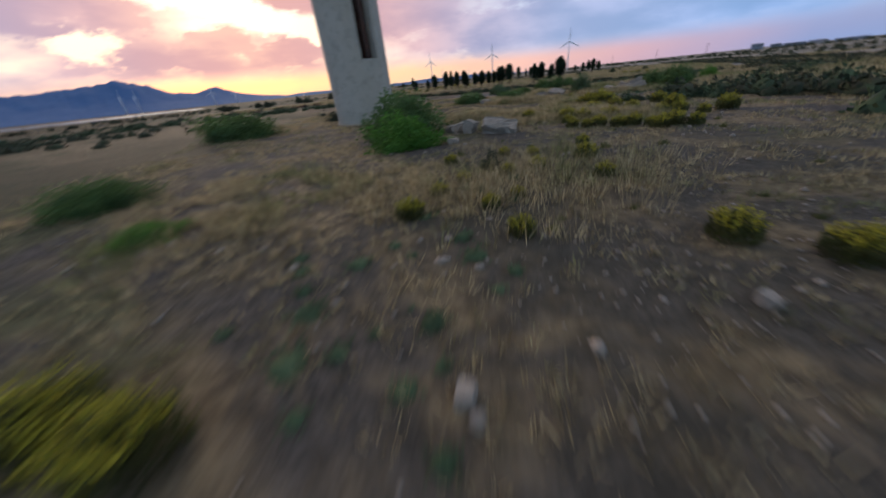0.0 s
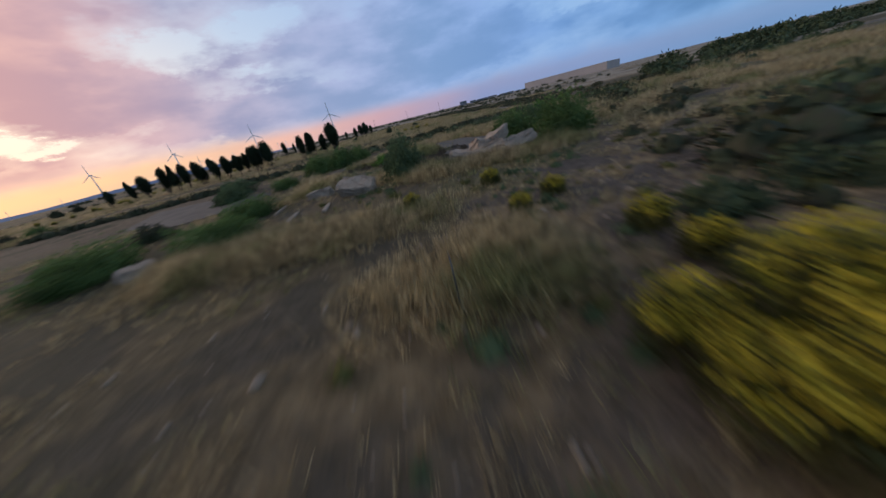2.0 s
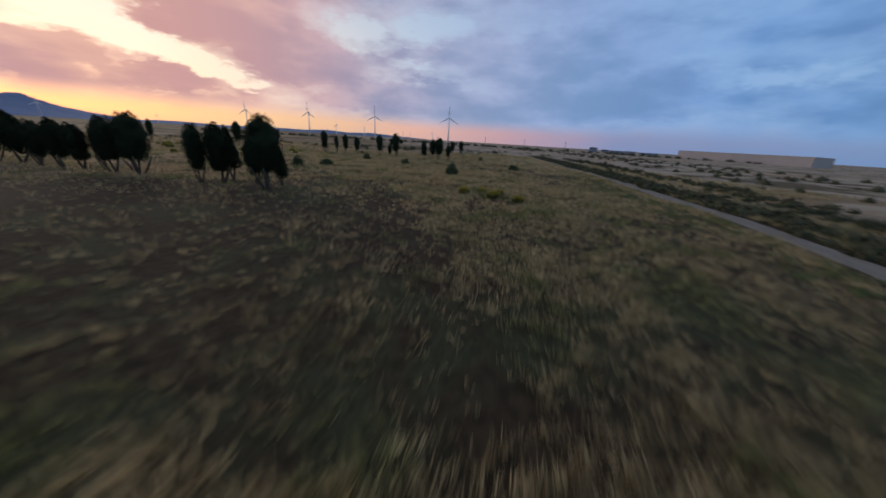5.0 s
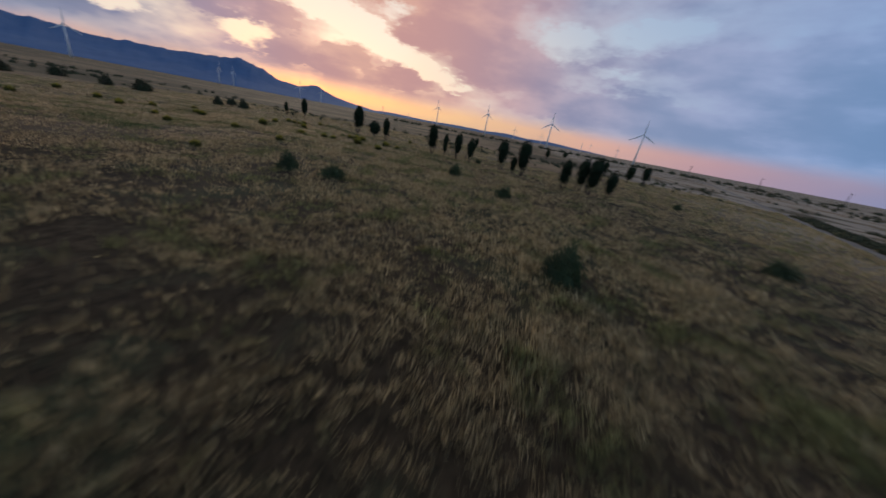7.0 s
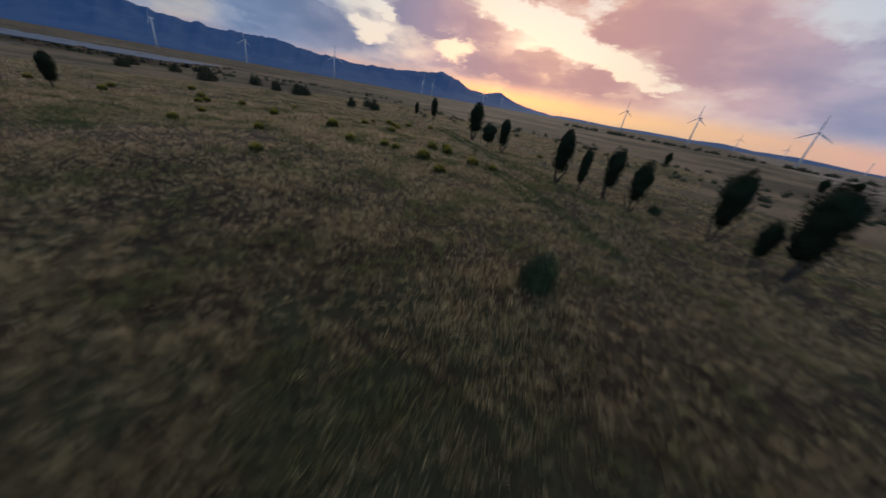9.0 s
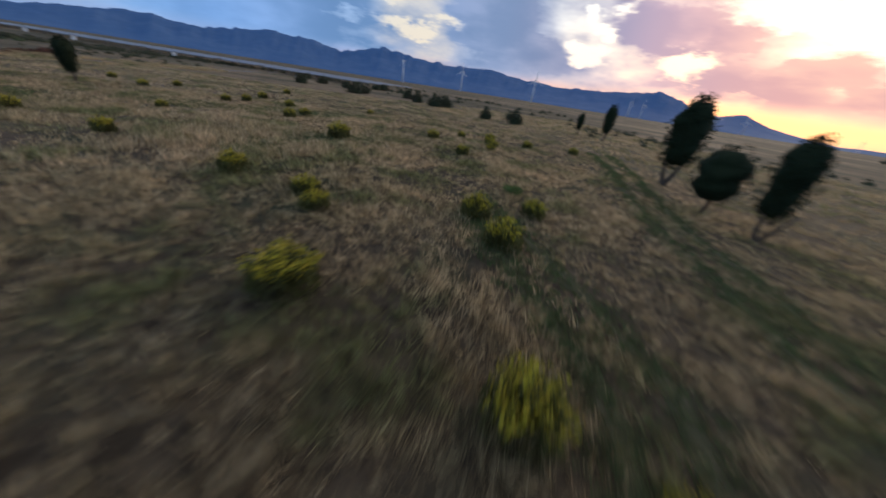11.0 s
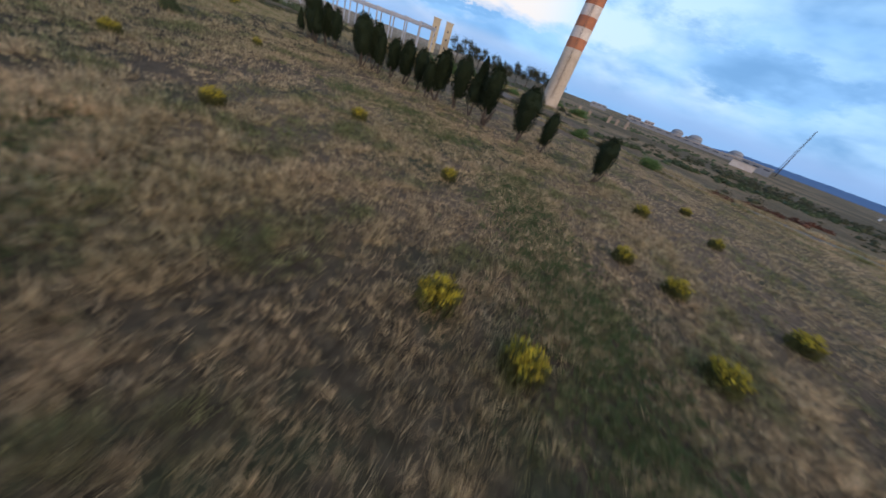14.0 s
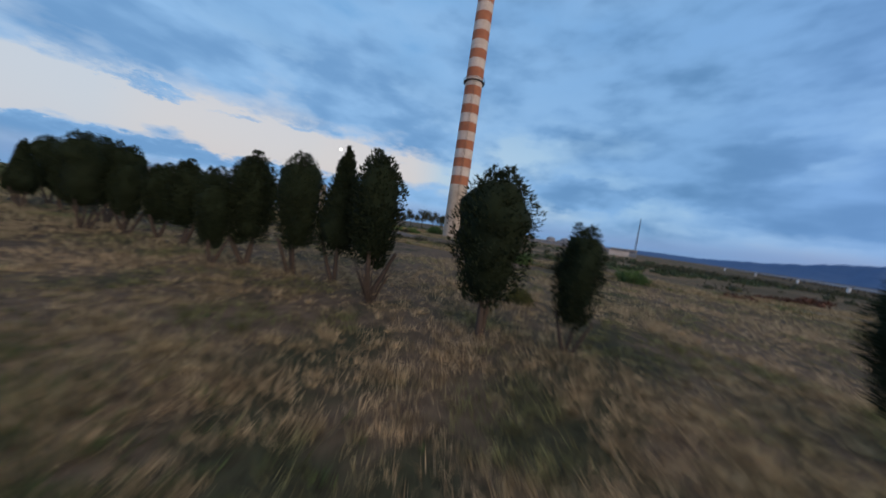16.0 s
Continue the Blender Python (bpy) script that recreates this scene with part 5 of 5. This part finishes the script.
# ---- far poles, buildings and the bare concrete frame ----
for az, far, high in [(-28.8, 420, 12), (-35.0, 420, 12.5), (-41.1, 430, 13)]:
    x, y = 29 - math.sin(radians(az)) * far, 56 + math.cos(radians(az)) * far
    ob = thing("utility_pole", x, y, label="wooden utility pole with a crossarm", category="pole", group="utility poles")
    part("pole", tube([(0, 0, -0.3, 0.22), (0, 0, high, 0.14)], 8), WOOD, ob)
    bm = bmesh.new()
    box(bm, 0, 0, high - 0.9, 2.4, 0.16, 0.2, 0.02)
    part("crossarm", bm, WOOD, ob)


def hall(x, y, turn, long, deep, high, wall, label, category="building", bays=0, lower=None):
    ob = thing("industrial_building", x, y, z=0.0, turn=turn, label=label, category=category)
    bm = bmesh.new()
    box(bm, 0, 0, high / 2 - 0.2, long, deep, high + 0.4, 0.05)
    part("wall", bm, wall, ob)
    bm = bmesh.new()
    box(bm, 0, 0, high + 0.25, long + 0.8, deep + 0.8, 0.5, 0.08)
    part("roof", bm, CONCRETE, ob)
    for k in range(bays):
        bm = bmesh.new()
        box(bm, -long / 2 + long * (k + 0.5) / bays, -deep / 2 - 0.06, high * 0.72, long / bays * 0.55, 0.12, high * 0.16)
        part("window", bm, GLASSY, ob)
        bm = bmesh.new()
        box(bm, -long / 2 + long * k / bays, -deep / 2 - 0.15, high / 2, 0.5, 0.3, high)
        part("pilaster", bm, wall, ob)
    return ob


def polar(x0, y0, az, far):
    return x0 - math.sin(radians(az)) * far, y0 + math.cos(radians(az)) * far


ax, ay = polar(29, 56, -57.2, 760)
bx, by = polar(29, 56, -69.2, 690)
hall((ax + bx) / 2, (ay + by) / 2, math.atan2(ay - by, ax - bx) + math.pi, math.hypot(ax - bx, ay - by), 60, 12.5, BEIGE, "long beige flat-roofed warehouse beyond the plain", bays=0)
for az, far, w, h, mat in [(-45.3, 900, 18, 10, PALE), (-47.0, 920, 16, 6.5, PALE), (-48.6, 940, 30, 5.5, PALE), (-50.4, 950, 24, 6, BEIGE), (-52.8, 980, 40, 4.5, PALE)]:
    x, y = polar(29, 56, az, far)
    hall(x, y, radians(az), w, 14, h, mat, "pale low factory building far beyond the plain", bays=3)
for az, far, w, h, mat in [(167, 700, 30, 8, PALE), (161.4, 760, 26, 9, PALE), (159.2, 780, 18, 10, BEIGE), (153.3, 800, 22, 9, PALE), (147, 600, 40, 6, PALE), (144.3, 420, 26, 7, PALE)]:
    x, y = polar(6, 172, az, far)
    hall(x, y, radians(az), w, 14, h, mat, "pale factory building on the southern plain", bays=3)
for az, w in ((-163.5, 5.0), (-165.6, 5.0)):
    x, y = polar(6, 172, az, 250)
    ob = thing("silo_tower", x, y, z=0.0, turn=radians(az), label="square yellow-tan concrete tower beside the bare frame", category="tower", group="pair of tan towers")
    bm = bmesh.new()
    box(bm, 0, 0, 10, w, w, 20.4, 0.08)
    part("wall", bm, TAN, ob)
    bm = bmesh.new()
    box(bm, 0, 0, 20.4, w + 0.5, w + 0.5, 0.5, 0.05)
    part("cap", bm, TAN, ob)
    for k in range(3):
        bm = bmesh.new()
        box(bm, 0, -w / 2 - 0.04, 5 + 5 * k, 1.0, 0.1, 1.4)
        part("window", bm, GLASSY, ob)


def bare_frame():
    """The skeleton of an unfinished hall: columns, beams and a roof edge."""
    (x0, y0), (x1, y1) = polar(6, 172, -134.5, 335), polar(6, 172, -162.0, 205)
    long, turn = math.hypot(x1 - x0, y1 - y0), math.atan2(y1 - y0, x1 - x0)
    ob = thing("unfinished_hall", (x0 + x1) / 2, (y0 + y1) / 2, z=0.0, turn=turn, label="long bare concrete skeleton of an unfinished hall", category="building frame")
    for row in (-9, 9):
        for k in range(19):
            bm = bmesh.new()
            box(bm, -long / 2 + long * k / 18, row, 6, 0.65, 0.65, 12.4, 0.05)
            part("column", bm, FRAME, ob)
        bm = bmesh.new()
        box(bm, 0, row, 12.5, long + 2, 0.7, 1.5, 0.05)
        part("beam", bm, FRAME, ob)
    for k in range(19):
        bm = bmesh.new()
        box(bm, -long / 2 + long * k / 18, 0, 13.3, 0.6, 19, 0.7, 0.04)
        part("rafter", bm, FRAME, ob)


bare_frame()
x, y = polar(6, 172, 142.5, 600)
ob = thing("lattice_mast", x, y, z=0.0, label="tall thin lattice mast on the plain", category="mast")
for sx, sy in ((-1, -1), (1, -1), (0, 1)):
    part("leg", tube([(sx * 1.6, sy * 1.6, 0, 0.35), (sx * 0.4, sy * 0.4, 62, 0.22)], 6), STEEL, ob)
bm = bmesh.new()
for k in range(14):
    f = 1.6 - 1.2 * k / 14
    box(bm, 0, 0, 4.2 * k + 2, 2 * f, 2 * f, 0.25)
part("bracing", bm, STEEL, ob)

def dome_tank(x, y, r, high):
    ob = thing("dome_tank", x, y, z=0.0, label="pale round storage tank with a domed roof", category="storage tank", group="dome tanks on the plain")
    part("wall", tube([(0, 0, 0, r), (0, 0, high, r)], 24), PALE, ob)
    part("dome", tube([(0, 0, high + r * 0.62 * math.sin(a), (r - 0.05) * math.cos(a)) for a in (0, 0.3, 0.6, 0.9, 1.2, 1.5)], 24), PALE, ob)


for az, r in ((155.2, 11), (152.8, 13), (147.6, 12)):
    dome_tank(*polar(6, 172, az, 800), r, 9)
hall(*polar(6, 172, 145.2, 330), radians(145.2), 16, 8, 4.2, WHITE, "small white shed on the southern plain", bays=0)
hall(*polar(6, 172, 154, 560), radians(154), 150, 16, 5, PALE, "long low pale shed on the southern plain", bays=12)
for az, far, h in ((168.6, 165, 3.4), (166.8, 170, 3.0), (163.5, 185, 3.6), (162.2, 190, 3.2), (160.6, 190, 3.8)):
    x, y = polar(6, 172, az, far)
    bm = bmesh.new()
    box(bm, 0, 0, h / 2 - 0.1, 1.5, 0.9, h + 0.2, 0.06)
    me = bpy.data.meshes.new("concrete_pier")
    bm.to_mesh(me)
    bm.free()
    me.materials.append(SLAB)
    pier = tagged(new("concrete_pier", me), "weathered concrete pier standing in scrub", "pier", "concrete piers")
    pier.matrix_world = Matrix.Translation((x, y, float(rise(x, y)))) @ Matrix.Rotation(radians(az), 4, "Z")

# solar tables along the western edge of the plain, close behind one another
SOLAR_TURN = math.atan2(-300, -200)
for row in range(6):
    for k in range(14):
        f = (k + 0.5) / 12 - 0.08
        x, y = -140 - 200 * f - row * 10.0, 168 - 300 * f + row * 6.7
        ob = thing("solar_table", x, y, turn=SOLAR_TURN, label="long low solar panel table on steel posts", category="solar panels", group="solar tables")
        bm = bmesh.new()
        box(bm, 0, 0, 2.3, 26, 6.2, 0.2, 0, Matrix.Rotation(radians(-4), 3, "X"))
        part("panel", bm, SOLAR, ob)
        for sx in (-11, 0, 11):
            bm = bmesh.new()
            box(bm, sx, 0, 1.1, 0.25, 0.25, 2.5)
            part("post", bm, STEEL, ob)
for f in (0.22, 0.45, 0.58, 0.75, 0.95):
    x, y = -140 - 200 * f + 9, 168 - 300 * f - 6
    ob = thing("inverter_cabinet", x, y, turn=SOLAR_TURN, label="small white inverter cabinet before the solar tables", category="cabinet", group="inverter cabinets")
    bm = bmesh.new()
    box(bm, 0, 0, 1.1, 1.6, 1.1, 2.2, 0.05)
    part("body", bm, TURBINE, ob)
    bm = bmesh.new()
    box(bm, 0, 0, 2.26, 1.9, 1.4, 0.12, 0.03)
    part("roof", bm, PALE, ob)


def gum_tree(x, y, high, seed):
    """A far broadleaf tree: trunk, limbs and a loose, uneven crown."""
    rnd = np.random.default_rng(seed)
    ob = thing("eucalyptus_tree", x, y, label="tall loose grey-green eucalyptus behind the chimney", category="tree", group="eucalyptus grove")
    part("trunk", tube([(0, 0, -0.2, 0.35), (0.2, 0, high * 0.3, 0.24), (0.4, 0.1, high * 0.75, 0.1)], 8), BARK, ob)
    for k in range(4):
        a = rnd.uniform(0, 6.28)
        part("limb", tube([(0.15, 0, high * (0.25 + 0.1 * k), 0.13), (1.6 * math.cos(a), 1.6 * math.sin(a), high * (0.5 + 0.1 * k), 0.05)], 6), BARK, ob)
    pts = []
    for k in range(14):
        c = np.array([rnd.normal() * high * 0.2, rnd.normal() * high * 0.2, high * rnd.uniform(0.4, 0.95)])
        pts.append(c + rnd.normal(size=(130, 3)) * high * 0.075)
    pts = np.concatenate(pts)
    lv, lt = leaves(pts, rnd.normal(size=pts.shape) - [0, 0, 0.6], 0.8, 0.18, rnd)
    part("crown", tris_mesh("crown", lv, lt, SCRUB), None, ob)


for k, az in enumerate((-168, -170.5, -172, -175, -177, -179, 179, 177, 175.5, 174)):
    x, y = polar(6, 172, az, 230 + 12 * (k % 3))
    gum_tree(x, y, (14, 14.5, 13, 12, 10, 13, 14.5, 13, 12, 11)[k], 60 + k)

# ---- dry grass ----


def swell(x, y):
    """Slow unevenness of the growth, about 0 to 1."""
    v = np.sin(0.61 * x + 0.4 * np.sin(0.37 * y)) + np.sin(0.53 * y + 1.3 + 0.6 * np.sin(0.29 * x)) + 0.8 * np.sin(1.37 * x - 0.91 * y + 0.7) + 0.7 * np.sin(1.1 * y + 1.73 * x + 2.0)
    return np.clip(0.5 + v / 5.0, 0, 1)


def grass(name, count, region, high, label, seed, blades=7, clump=0.55, mat=None, broad=1.7):
    """Tufts of thin blades scattered where region() allows, as one mesh."""
    rnd = np.random.default_rng(seed)
    x, y = region(rnd, count)
    n = len(x)
    size = high * rnd.uniform(0.6, 1.25, n) * (0.62 + 0.76 * swell(x, y))
    spread_r = np.repeat(size, blades) * 0.55 * np.sqrt(rnd.uniform(size=n * blades))
    sa = rnd.uniform(0, 2 * np.pi, n * blades)
    bx, by = np.repeat(x, blades) + spread_r * np.cos(sa), np.repeat(y, blades) + spread_r * np.sin(sa)
    h = np.repeat(size, blades) * rnd.uniform(0.6, 1.15, n * blades)
    a = rnd.uniform(0, 2 * np.pi, n * blades)
    lean = h * rnd.uniform(0.15, clump, n * blades)
    la = sa + rnd.normal(size=n * blades) * 0.7
    w = broad * (0.008 + 0.010 * rnd.uniform(size=n * blades))
    z = rise(bx, by) - 0.02
    dx, dy = np.cos(a) * w, np.sin(a) * w
    lx, ly = np.cos(la) * lean, np.sin(la) * lean
    v0 = np.stack([bx - dx, by - dy, z], 1)
    v1 = np.stack([bx + dx, by + dy, z], 1)
    v2 = np.stack([bx + lx, by + ly, z + h], 1)
    verts = np.stack([v0, v1, v2], 1).reshape(-1, 3)
    tris = np.arange(n * blades * 3).reshape(-1, 3)
    tagged(new(name, tris_mesh(name, verts, tris, mat or GRASS)), label, "grass", kind="stuff")


def patchy(x, y, scale, cut, off):
    v = np.sin(x * scale + off) * np.cos(y * scale * 1.3 - off) + 0.6 * np.sin(x * scale * 2.7 + 1.7 * y * scale + off) + 0.5 * np.cos(y * scale * 3.9 - x * scale * 1.1)
    return v > cut


def off_road(x, y):
    keep = np.ones(len(x), bool)
    for line, half in [(ROAD_A, 2.2), (ROAD_B, 2.4)]:
        for (x0, y0), (x1, y1) in zip(line, line[1:]):
            d = np.array([x1 - x0, y1 - y0], float)
            t = np.clip(((x - x0) * d[0] + (y - y0) * d[1]) / (d @ d), 0, 1)
            keep &= np.hypot(x - x0 - t * d[0], y - y0 - t * d[1]) > half
    return keep


MEADOW = [(50, 78), (58, 88), (66, 104), (71, 121), (72.5, 135), (71, 150), (65, 165), (56, 179), (46, 189), (35, 195), (23, 197), (12, 194.5), (7, 187), (5.6, 178), (6.2, 168), (6.9, 158), (6.4, 146)]


def on_pad(x, y):
    """Whether points lie on one of the old asphalt sheets."""
    out = np.zeros(len(x), bool)
    for outline, _ in PADS:
        inside = np.zeros(len(x), bool)
        for (x0, y0), (x1, y1) in zip(outline, outline[1:] + outline[:1]):
            inside ^= ((y0 > y) != (y1 > y)) & (x < (x1 - x0) * (y - y0) / (y1 - y0 + 1e-9) + x0)
        out |= inside
    return out


def worn(x, y):
    """The trodden ground beside the cypress clumps, almost bare."""
    return (y > 84) & (y < 130) & (x > 28) & (x < 60.5 + 0.12 * (y - 100) + 1.6 * np.sin(0.7 * y) + np.sin(1.9 * y + x))


def off_line(x, y, line):
    """Distance from a line of points."""
    best = np.full(len(x), 1e9)
    for (x0, y0), (x1, y1) in zip(line, line[1:]):
        dx, dy = x1 - x0, y1 - y0
        t = np.clip(((x - x0) * dx + (y - y0) * dy) / (dx * dx + dy * dy), 0, 1)
        best = np.minimum(best, np.hypot(x - x0 - t * dx, y - y0 - t * dy))
    return best


def rect(x0, y0, x1, y1, scale, cut, off, soft=1.0, thin=False):
    def region(rnd, count):
        x, y = rnd.uniform(x0, x1, count), rnd.uniform(y0, y1, count)
        keep = patchy(x, y, scale, cut, off) & off_road(x, y)
        edge = np.minimum(np.minimum(x - x0, x1 - x), np.minimum(y - y0, y1 - y))
        keep &= rnd.uniform(size=count) < edge / soft
        if thin:
            keep &= off_line(x, y, MEADOW) > rnd.uniform(10.0, 17.0, count)
        keep &= ~(worn(x, y) & (rnd.uniform(size=count) < 0.75))
        keep &= ~on_pad(x, y)
        for rut in RUTS:
            keep &= off_line(x, y, rut) > rnd.uniform(0.1, 0.6, count)
        return x[keep], y[keep]
    return region


def tussocky(line, reach):
    """Fine tufts standing close in tussocks, with bare gaps between them."""
    def region(rnd, count):
        pts = np.array(line, float)
        at = np.concatenate([[0], np.cumsum(np.linalg.norm(np.diff(pts, axis=0), axis=1))])
        d = rnd.uniform(0, at[-1], count)
        x = np.interp(d, at, pts[:, 0]) + rnd.uniform(-reach, reach, count)
        y = np.interp(d, at, pts[:, 1]) + rnd.uniform(-reach, reach, count)
        v = np.sin(2.9 * x + 1.7 * np.sin(1.3 * y)) + np.sin(3.3 * y + 1.9 * np.sin(1.1 * x) + 1.0) + 0.7 * np.sin(5.3 * x - 4.1 * y)
        keep = (rnd.uniform(size=count) < 0.45 + 0.55 * np.clip(0.5 + 0.45 * v, 0, 1) * swell(x, y) * 1.7) & off_road(x, y)
        for rut in RUTS:
            keep &= off_line(x, y, rut) > rnd.uniform(0.05, 0.7, count)
        keep &= ~(worn(x, y) & (rnd.uniform(size=count) < 0.72))
        return x[keep], y[keep]
    return region


def strip(line, reach):
    def region(rnd, count):
        pts = np.array(line, float)
        at = np.concatenate([[0], np.cumsum(np.linalg.norm(np.diff(pts, axis=0), axis=1))])
        d = rnd.uniform(0, at[-1], count)
        x, y = np.interp(d, at, pts[:, 0]) + rnd.normal(size=count) * reach, np.interp(d, at, pts[:, 1]) + rnd.normal(size=count) * reach
        keep = ~on_pad(x, y)
        return x[keep], y[keep]
    return region


grass("dry_grass", 46000, rect(-26, -2, 46, 76, 0.35, -0.35, 0.3, 4.0), 0.24, "short dry straw-coloured grass on the yard", 31, 7, 0.9, broad=1.0)
grass("tall_grass", 2600, rect(-14, 6, 2, 19, 0.5, -0.2, 2.0, 5.0), 0.55, "tall feathery straw-coloured grass on the yard", 36, 13, 0.6, broad=1.0)
STRAW = [
    ([(3.4, 33.2), (4.8, 35.4), (7.0, 36.6)], 0.9, 1300), ([(4.6, 35.2), (8.7, 32.2), (11.5, 31.4), (14.6, 30.2)], 1.1, 1700), ([(6.2, 27.8), (9.6, 29.6), (10.8, 33)], 1.0, 900),
    ([(12.6, 27.2), (14.2, 27.4), (16.6, 25.0)], 1.2, 900), ([(13.6, 31.2), (16.5, 33.0)], 0.9, 600), ([(10.4, 51.4), (13.6, 48.8), (16.4, 46.5), (19.3, 44.8)], 0.9, 1700), ([(15.6, 40.8), (17.4, 37.9), (19.0, 40.5)], 0.8, 800),
    ([(25.8, 55.5), (24.6, 50.2), (27.6, 49.6), (28.2, 46.5), (31.5, 45.0)], 1.0, 1500), ([(18.0, 59.0), (21.6, 60.4), (22.4, 66.2)], 0.8, 1100), ([(28.2, 66.8), (31.0, 67.2), (34.5, 66.6), (37.6, 68.0)], 0.9, 1700),
    ([(29.4, 64.5), (31.2, 61.5), (31.6, 59.4)], 0.7, 900), ([(41.6, 64.0), (40.6, 58.4), (38.6, 54.4), (36.0, 52.4)], 0.9, 1300), ([(42, 66), (48, 62), (54, 56)], 2.2, 2200),
]
STRAW += [([(-1.5, 8.5), (1.5, 11.0), (4.5, 13.5), (7.5, 16.5)], 1.5, 240), ([(3.0, 8.0), (6.5, 10.5), (9.5, 13.5)], 1.1, 130)]
for k, (line, reach, count) in enumerate(STRAW):
    grass("tall_grass", count, strip(line, reach), 0.72, "tall feathery tawny grass on the rough yard", 60 + k, 13, 0.6, broad=1.0)
grass("tall_grass", 9000, rect(32, 28, 92, 66, 0.25, -0.3, 0.2, 6.0), 0.7, "tall tawny grass on the rough ground", 40, 10, 0.6, broad=2.6)
grass("dry_grass", 30000, rect(20, 76, 112, 140, 0.30, -1.1, 1.3, 6.0, True), 0.40, "dense dry tawny grass in the field", 32, 7, 0.6, broad=1.25)
grass("dry_grass", 36000, rect(28, 138, 112, 222, 0.33, -1.1, 2.1, 6.0, True), 0.36, "dense dry tawny grass in the field", 33, 7, 0.6, broad=1.25)
grass("dry_grass", 84000, rect(-58, 124, 46, 226, 0.37, -1.2, 0.9, 6.0, True), 0.27, "dry straw-coloured grass with green tufts", 34, 6, 0.9, broad=1.2)
grass("dry_grass", 40000, tussocky(MEADOW[:9], 15.0), 0.46, "fine upright tawny grass in loose tussocks", 56, 13, 0.6, broad=0.75)
grass("dry_grass", 50000, tussocky(MEADOW[8:], 15.0), 0.33, "fine dry tawny grass in close tussocks", 57, 13, 1.2, broad=0.8)
grass("dry_grass", 15000, rect(104, 110, 156, 250, 0.3, -1.2, 0.8, 6.0), 0.45, "dry tawny grass beyond the field", 45, 7, 0.5, broad=2.6)
grass("tall_grass", 22000, rect(38, 88, 104, 204, 0.75, 0.35, 1.9, 6.0), 0.52, "pale tawny tussocks standing above the field", 53, 9, 0.7, broad=1.1)
grass("tall_grass", 12000, rect(-20, 160, 48, 206, 0.75, 0.6, 0.3, 6.0), 0.45, "pale straw tussocks standing above the field", 54, 9, 0.8, broad=1.1)
grass("dry_grass", 15000, rect(-75, 222, 70, 280, 0.3, -1.2, 0.8, 6.0), 0.42, "dry tawny grass beyond the field", 55, 6, 0.5, broad=3.0)
grass("tall_grass", 3600, rect(66, 104, 94, 150, 0.45, 0.0, 0.4, 6.0), 0.65, "tall pale tawny grass in the field", 41, 13, 0.6)
grass("tall_grass", 2400, rect(12, 172, 32, 189, 0.6, -0.2, 0.4, 6.0), 0.7, "tall feathery straw-coloured grass", 35, 13, 0.6)
for side in (-1, 1):
    grass("tall_grass", 3400, strip([(x + side * 1.6, y + side * 3.0) for x, y in ROAD_A[1:11]], 0.7), 0.6, "dry tawny grass on the verge of the lane", 46 + side, 11, 0.7, broad=2.0)
    grass("tall_grass", 2200, strip([(x + side * 2.5, y - side * 1.5) for x, y in ROAD_B[:9]], 0.5), 0.5, "dry tawny grass on the verge of the track", 49 + side, 11, 0.7, broad=2.0)
for line in RUTS:
    grass("green_weeds", 2600, strip(line, 0.5), 0.17, "worn green wheel rut through the dry grass", 52, 9, 0.9, WEEDS)
grass("green_weeds", 6000, strip([(4, 166), (2.1, 173), (0.5, 178), (-0.5, 181.5), (-1.4, 186), (-1.5, 192)], 1.35), 0.2, "fresh green weeds in a shallow dip", 42, 11, 0.9, WEEDS)
grass("green_weeds", 1500, strip([(24, 181), (18.5, 184.5), (16, 188), (14, 192)], 1.3), 0.26, "fresh green weeds in a shallow dip", 43, 11, 0.9, WEEDS)
grass("green_weeds", 1600, strip([(24, 156), (19, 155), (14, 158), (8, 160)], 1.6), 0.22, "fresh green weeds in a shallow dip", 44, 11, 0.9, WEEDS)
